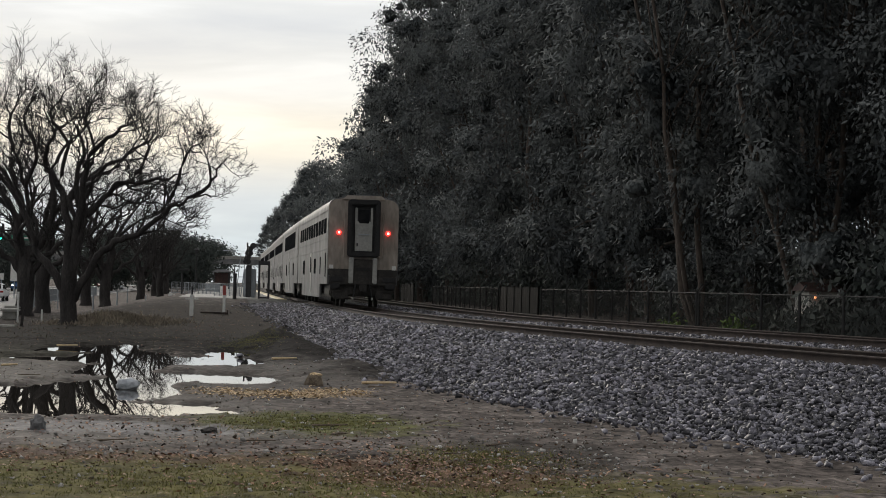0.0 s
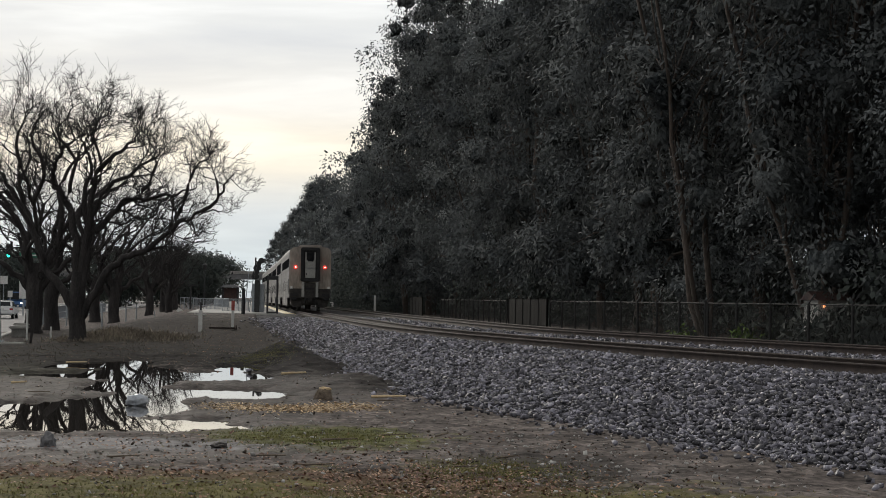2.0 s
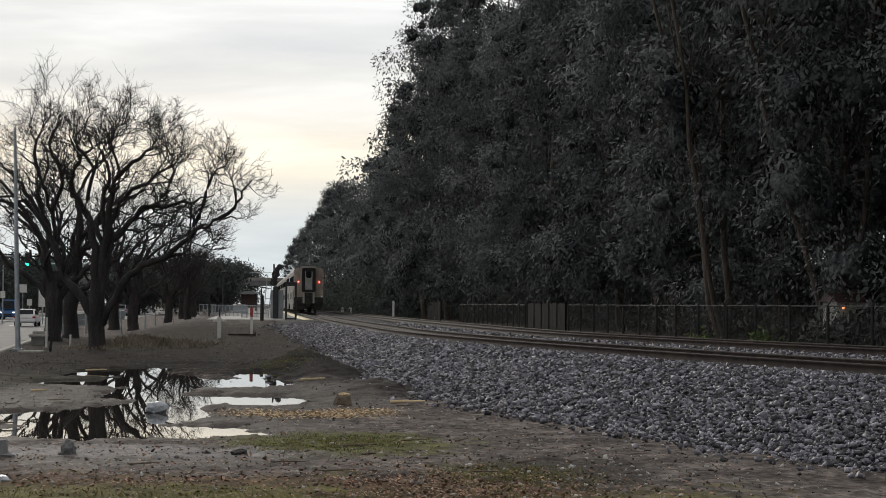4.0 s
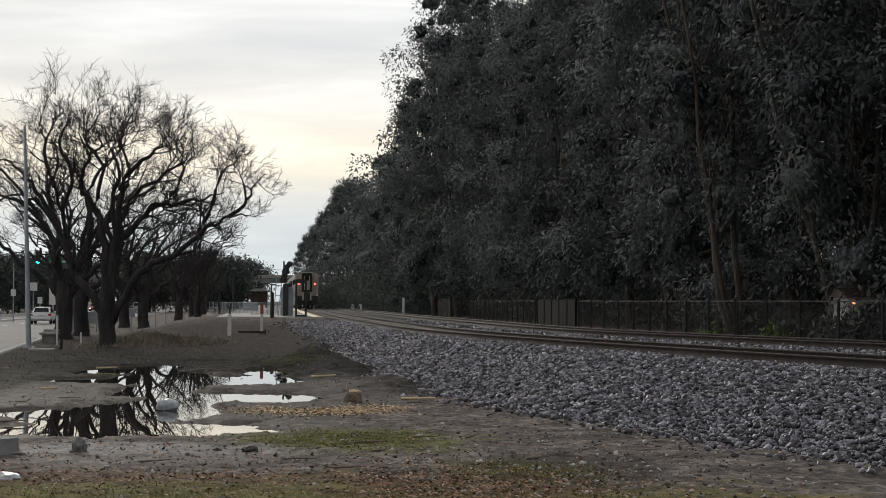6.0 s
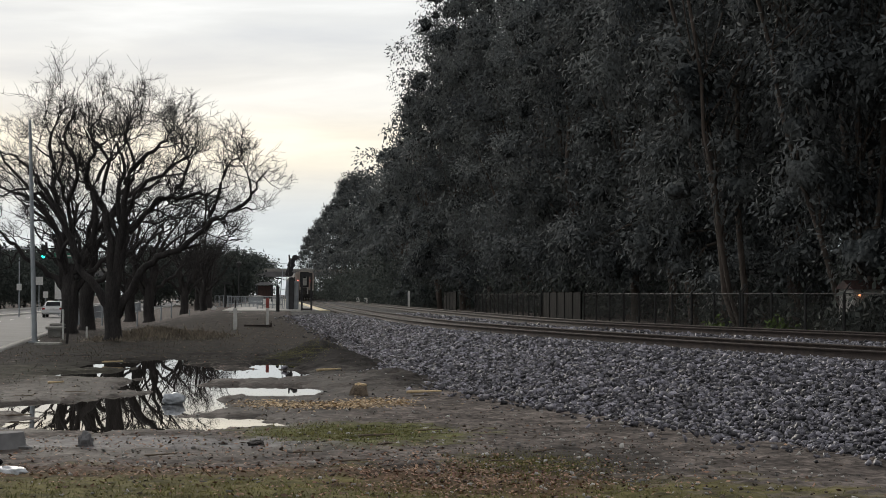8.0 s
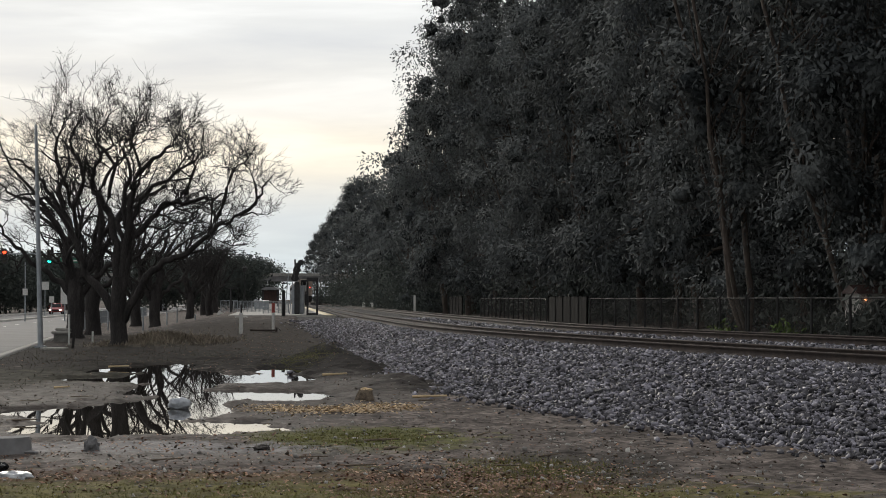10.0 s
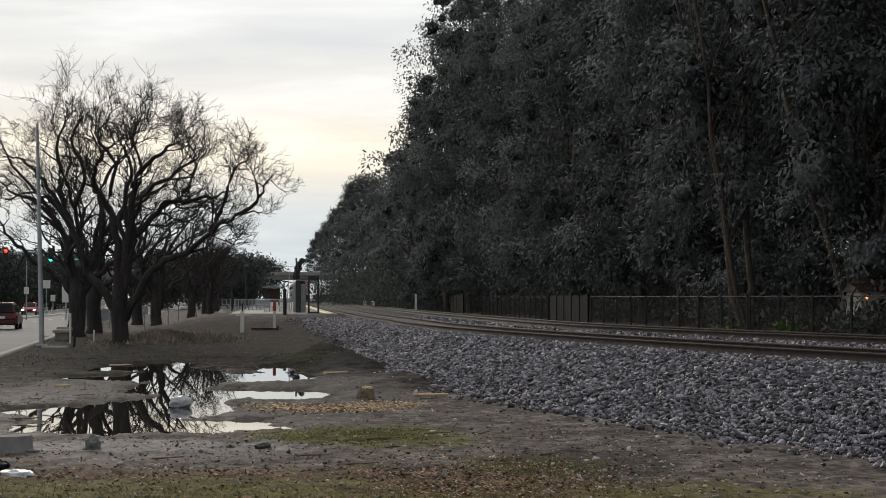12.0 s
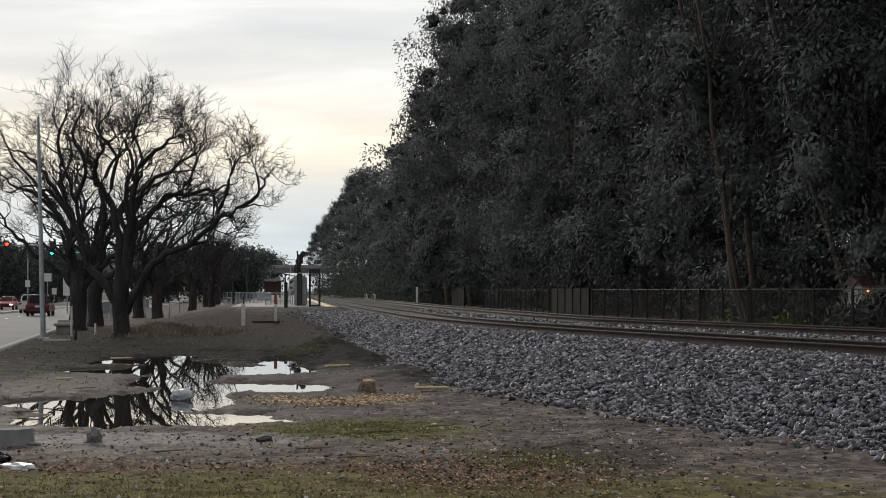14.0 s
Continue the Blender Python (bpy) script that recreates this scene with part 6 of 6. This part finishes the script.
    flakes("fallen_leaves", [(0.6, 20.2, 1.0, 1.4, 5), (-3.4, 20.8, 2.4, 0.7, 3), (-1.0, 18.6, 2.2, 1.2, 1.2), (-2.0, 23.0, 3.5, 3.0, 2), (-1, 30, 3, 7, 1), (-8, 66, 4, 12, 4), (-8, 90, 5, 12, 4), (-4, 24, 2.5, 1.5, 2)], 12500, 0.021, 0.012, M["litter"], "reddish-brown fallen leaves scattered on the dirt", "leaf litter")
    flakes("wood_chips", [(-2.35, 32.6, 0.4, 0.55, 4), (-1.5, 32.9, 0.42, 0.5, 5), (-3.1, 33.9, 0.3, 0.3, 2), (-1.15, 34.3, 0.25, 0.6, 3), (-0.6, 34.0, 0.2, 0.4, 1), (-2.2, 33.4, 0.9, 0.7, 3)], 2000, 0.034, 0.012, M["chips"], "scattered orange wood chips and sawdust", "wood chips", 0.03)

    def tufts(name, spots, count, height, matl, label):
        cs, sp = np.array([q[:2] for q in spots]), np.array([q[2:4] for q in spots])
        pick = rng.integers(0, len(spots), count)
        xy = cs[pick] + rng.normal(size=(count, 2)) * sp[pick]
        o = offset_of(xy[:, 0], xy[:, 1])
        xy = xy[(o < toe(xy[:, 1]) - 0.1) & (xy[:, 1] > 12)]
        z = ground_z(xy[:, 0], xy[:, 1])
        xy, z = xy[z > -0.02], z[z > -0.02]
        count = len(xy)
        h = height * rng.lognormal(0, 0.4, count)
        a = rng.uniform(0, 2 * np.pi, count)
        w = 0.10 * h + 0.003
        p = np.column_stack([xy, z - 0.004])
        s = np.column_stack([np.cos(a) * w, np.sin(a) * w, 0 * w])
        tip = np.column_stack([rng.normal(0, 0.5, count) * h, rng.normal(0, 0.5, count) * h, h])
        v = np.stack([p - s, p + s, p + tip], 1).reshape(-1, 3)
        return tagged(put(name, mesh_np(name, v, np.arange(count * 3).reshape(-1, 3)), matl), label, "grass", kind="stuff")

    tufts("moss", [(-2.4, 18.4, 1.8, 1.0), (-1.2, 26.6, 0.7, 0.9), (1.1, 21.5, 0.5, 0.9), (-6.4, 18.9, 0.9, 0.4), (-4.3, 58, 0.5, 2.3), (0, 18.2, 2.0, 0.9)], 48000, 0.02, M["blade"], "short mossy green growth on damp dirt")
    tufts("dry_grass", [(-12.2, 80, 1.0, 1.4), (-11.4, 81, 0.9, 1.2), (-12.6, 79, 0.9, 1), (-11.0, 83, 0.8, 1.2)], 15000, 0.12, M["dry_grass"], "straggly dry grass and brush")
    tufts("sparse_weeds", [(-9, 66, 4.5, 8), (-7.5, 88, 5, 10), (-12.5, 62, 2.5, 9)], 6500, 0.045, M["weed"], "sparse dry weeds and stubble on the dirt")


# ---------------- motion ----------------
def motions():
    half = [0.5 * k for k in range(29)]
    for n, car in enumerate(TRAIN):
        rows = []
        for t in half:
            y0 = 81.8 + 28.2 * t + 25.9 * n
            x0, x1 = float(bend(y0)[0]), float(bend(y0 + 25.4)[0])
            rows.append((t, pose(x0, y0, RAIL, 0, 0, math.degrees(math.atan2(x0 - x1, 25.4)))))
        walk(car, rows)

    def drive(key, lane, stops, back=False):
        rows = []
        ts, ds = [s[0] for s in stops], [s[1] for s in stops]
        for t in half:
            d = float(np.interp(t, ts, ds))
            x, x2 = float(kerb(d)) - lane, float(kerb(d + 4)) - lane
            rows.append((t, pose(x, d, -0.04, 0, 0, math.degrees(math.atan2(x - x2, 4)) + (180 if back else 0))))
        walk(TRAFFIC[key], rows)

    drive("white", 4.2, [(0, 151.5), (3, 152), (5.3, 157.5), (6.5, 159), (7.5, 161), (8.2, 164), (10, 182), (14, 260)])
    drive("suv", 4.7, [(0, 10), (10, 80), (11, 97), (11.5, 108), (12, 119), (12.5, 124), (13, 131), (13.5, 139), (14, 150)])
    drive("white_suv", 7.8, [(0, 5), (10, 100), (13, 152.5), (13.5, 161), (14, 170)])
    drive("silver", 4.2, [(0, 250), (10.3, 344), (14, 387)])
    drive("van", 4.2, [(0, 366), (3, 368), (6, 420), (14, 640)])
    drive("blue", 13.0, [(0, 266), (1, 262), (2, 251), (2.5, 243), (3.2, 232), (5.3, 203), (8, 165), (14, 40)], True)
    drive("red", 14.0, [(0, 470), (10.3, 251), (12, 226), (14, 204)], True)


build_ground()
build_tracks()
build_right_trees()
build_bare_trees()
build_train()
build_road()
build_traffic()
build_platform()
build_station()
build_roadside()
build_fence()
build_clutter()
scatter_stones()
motions()
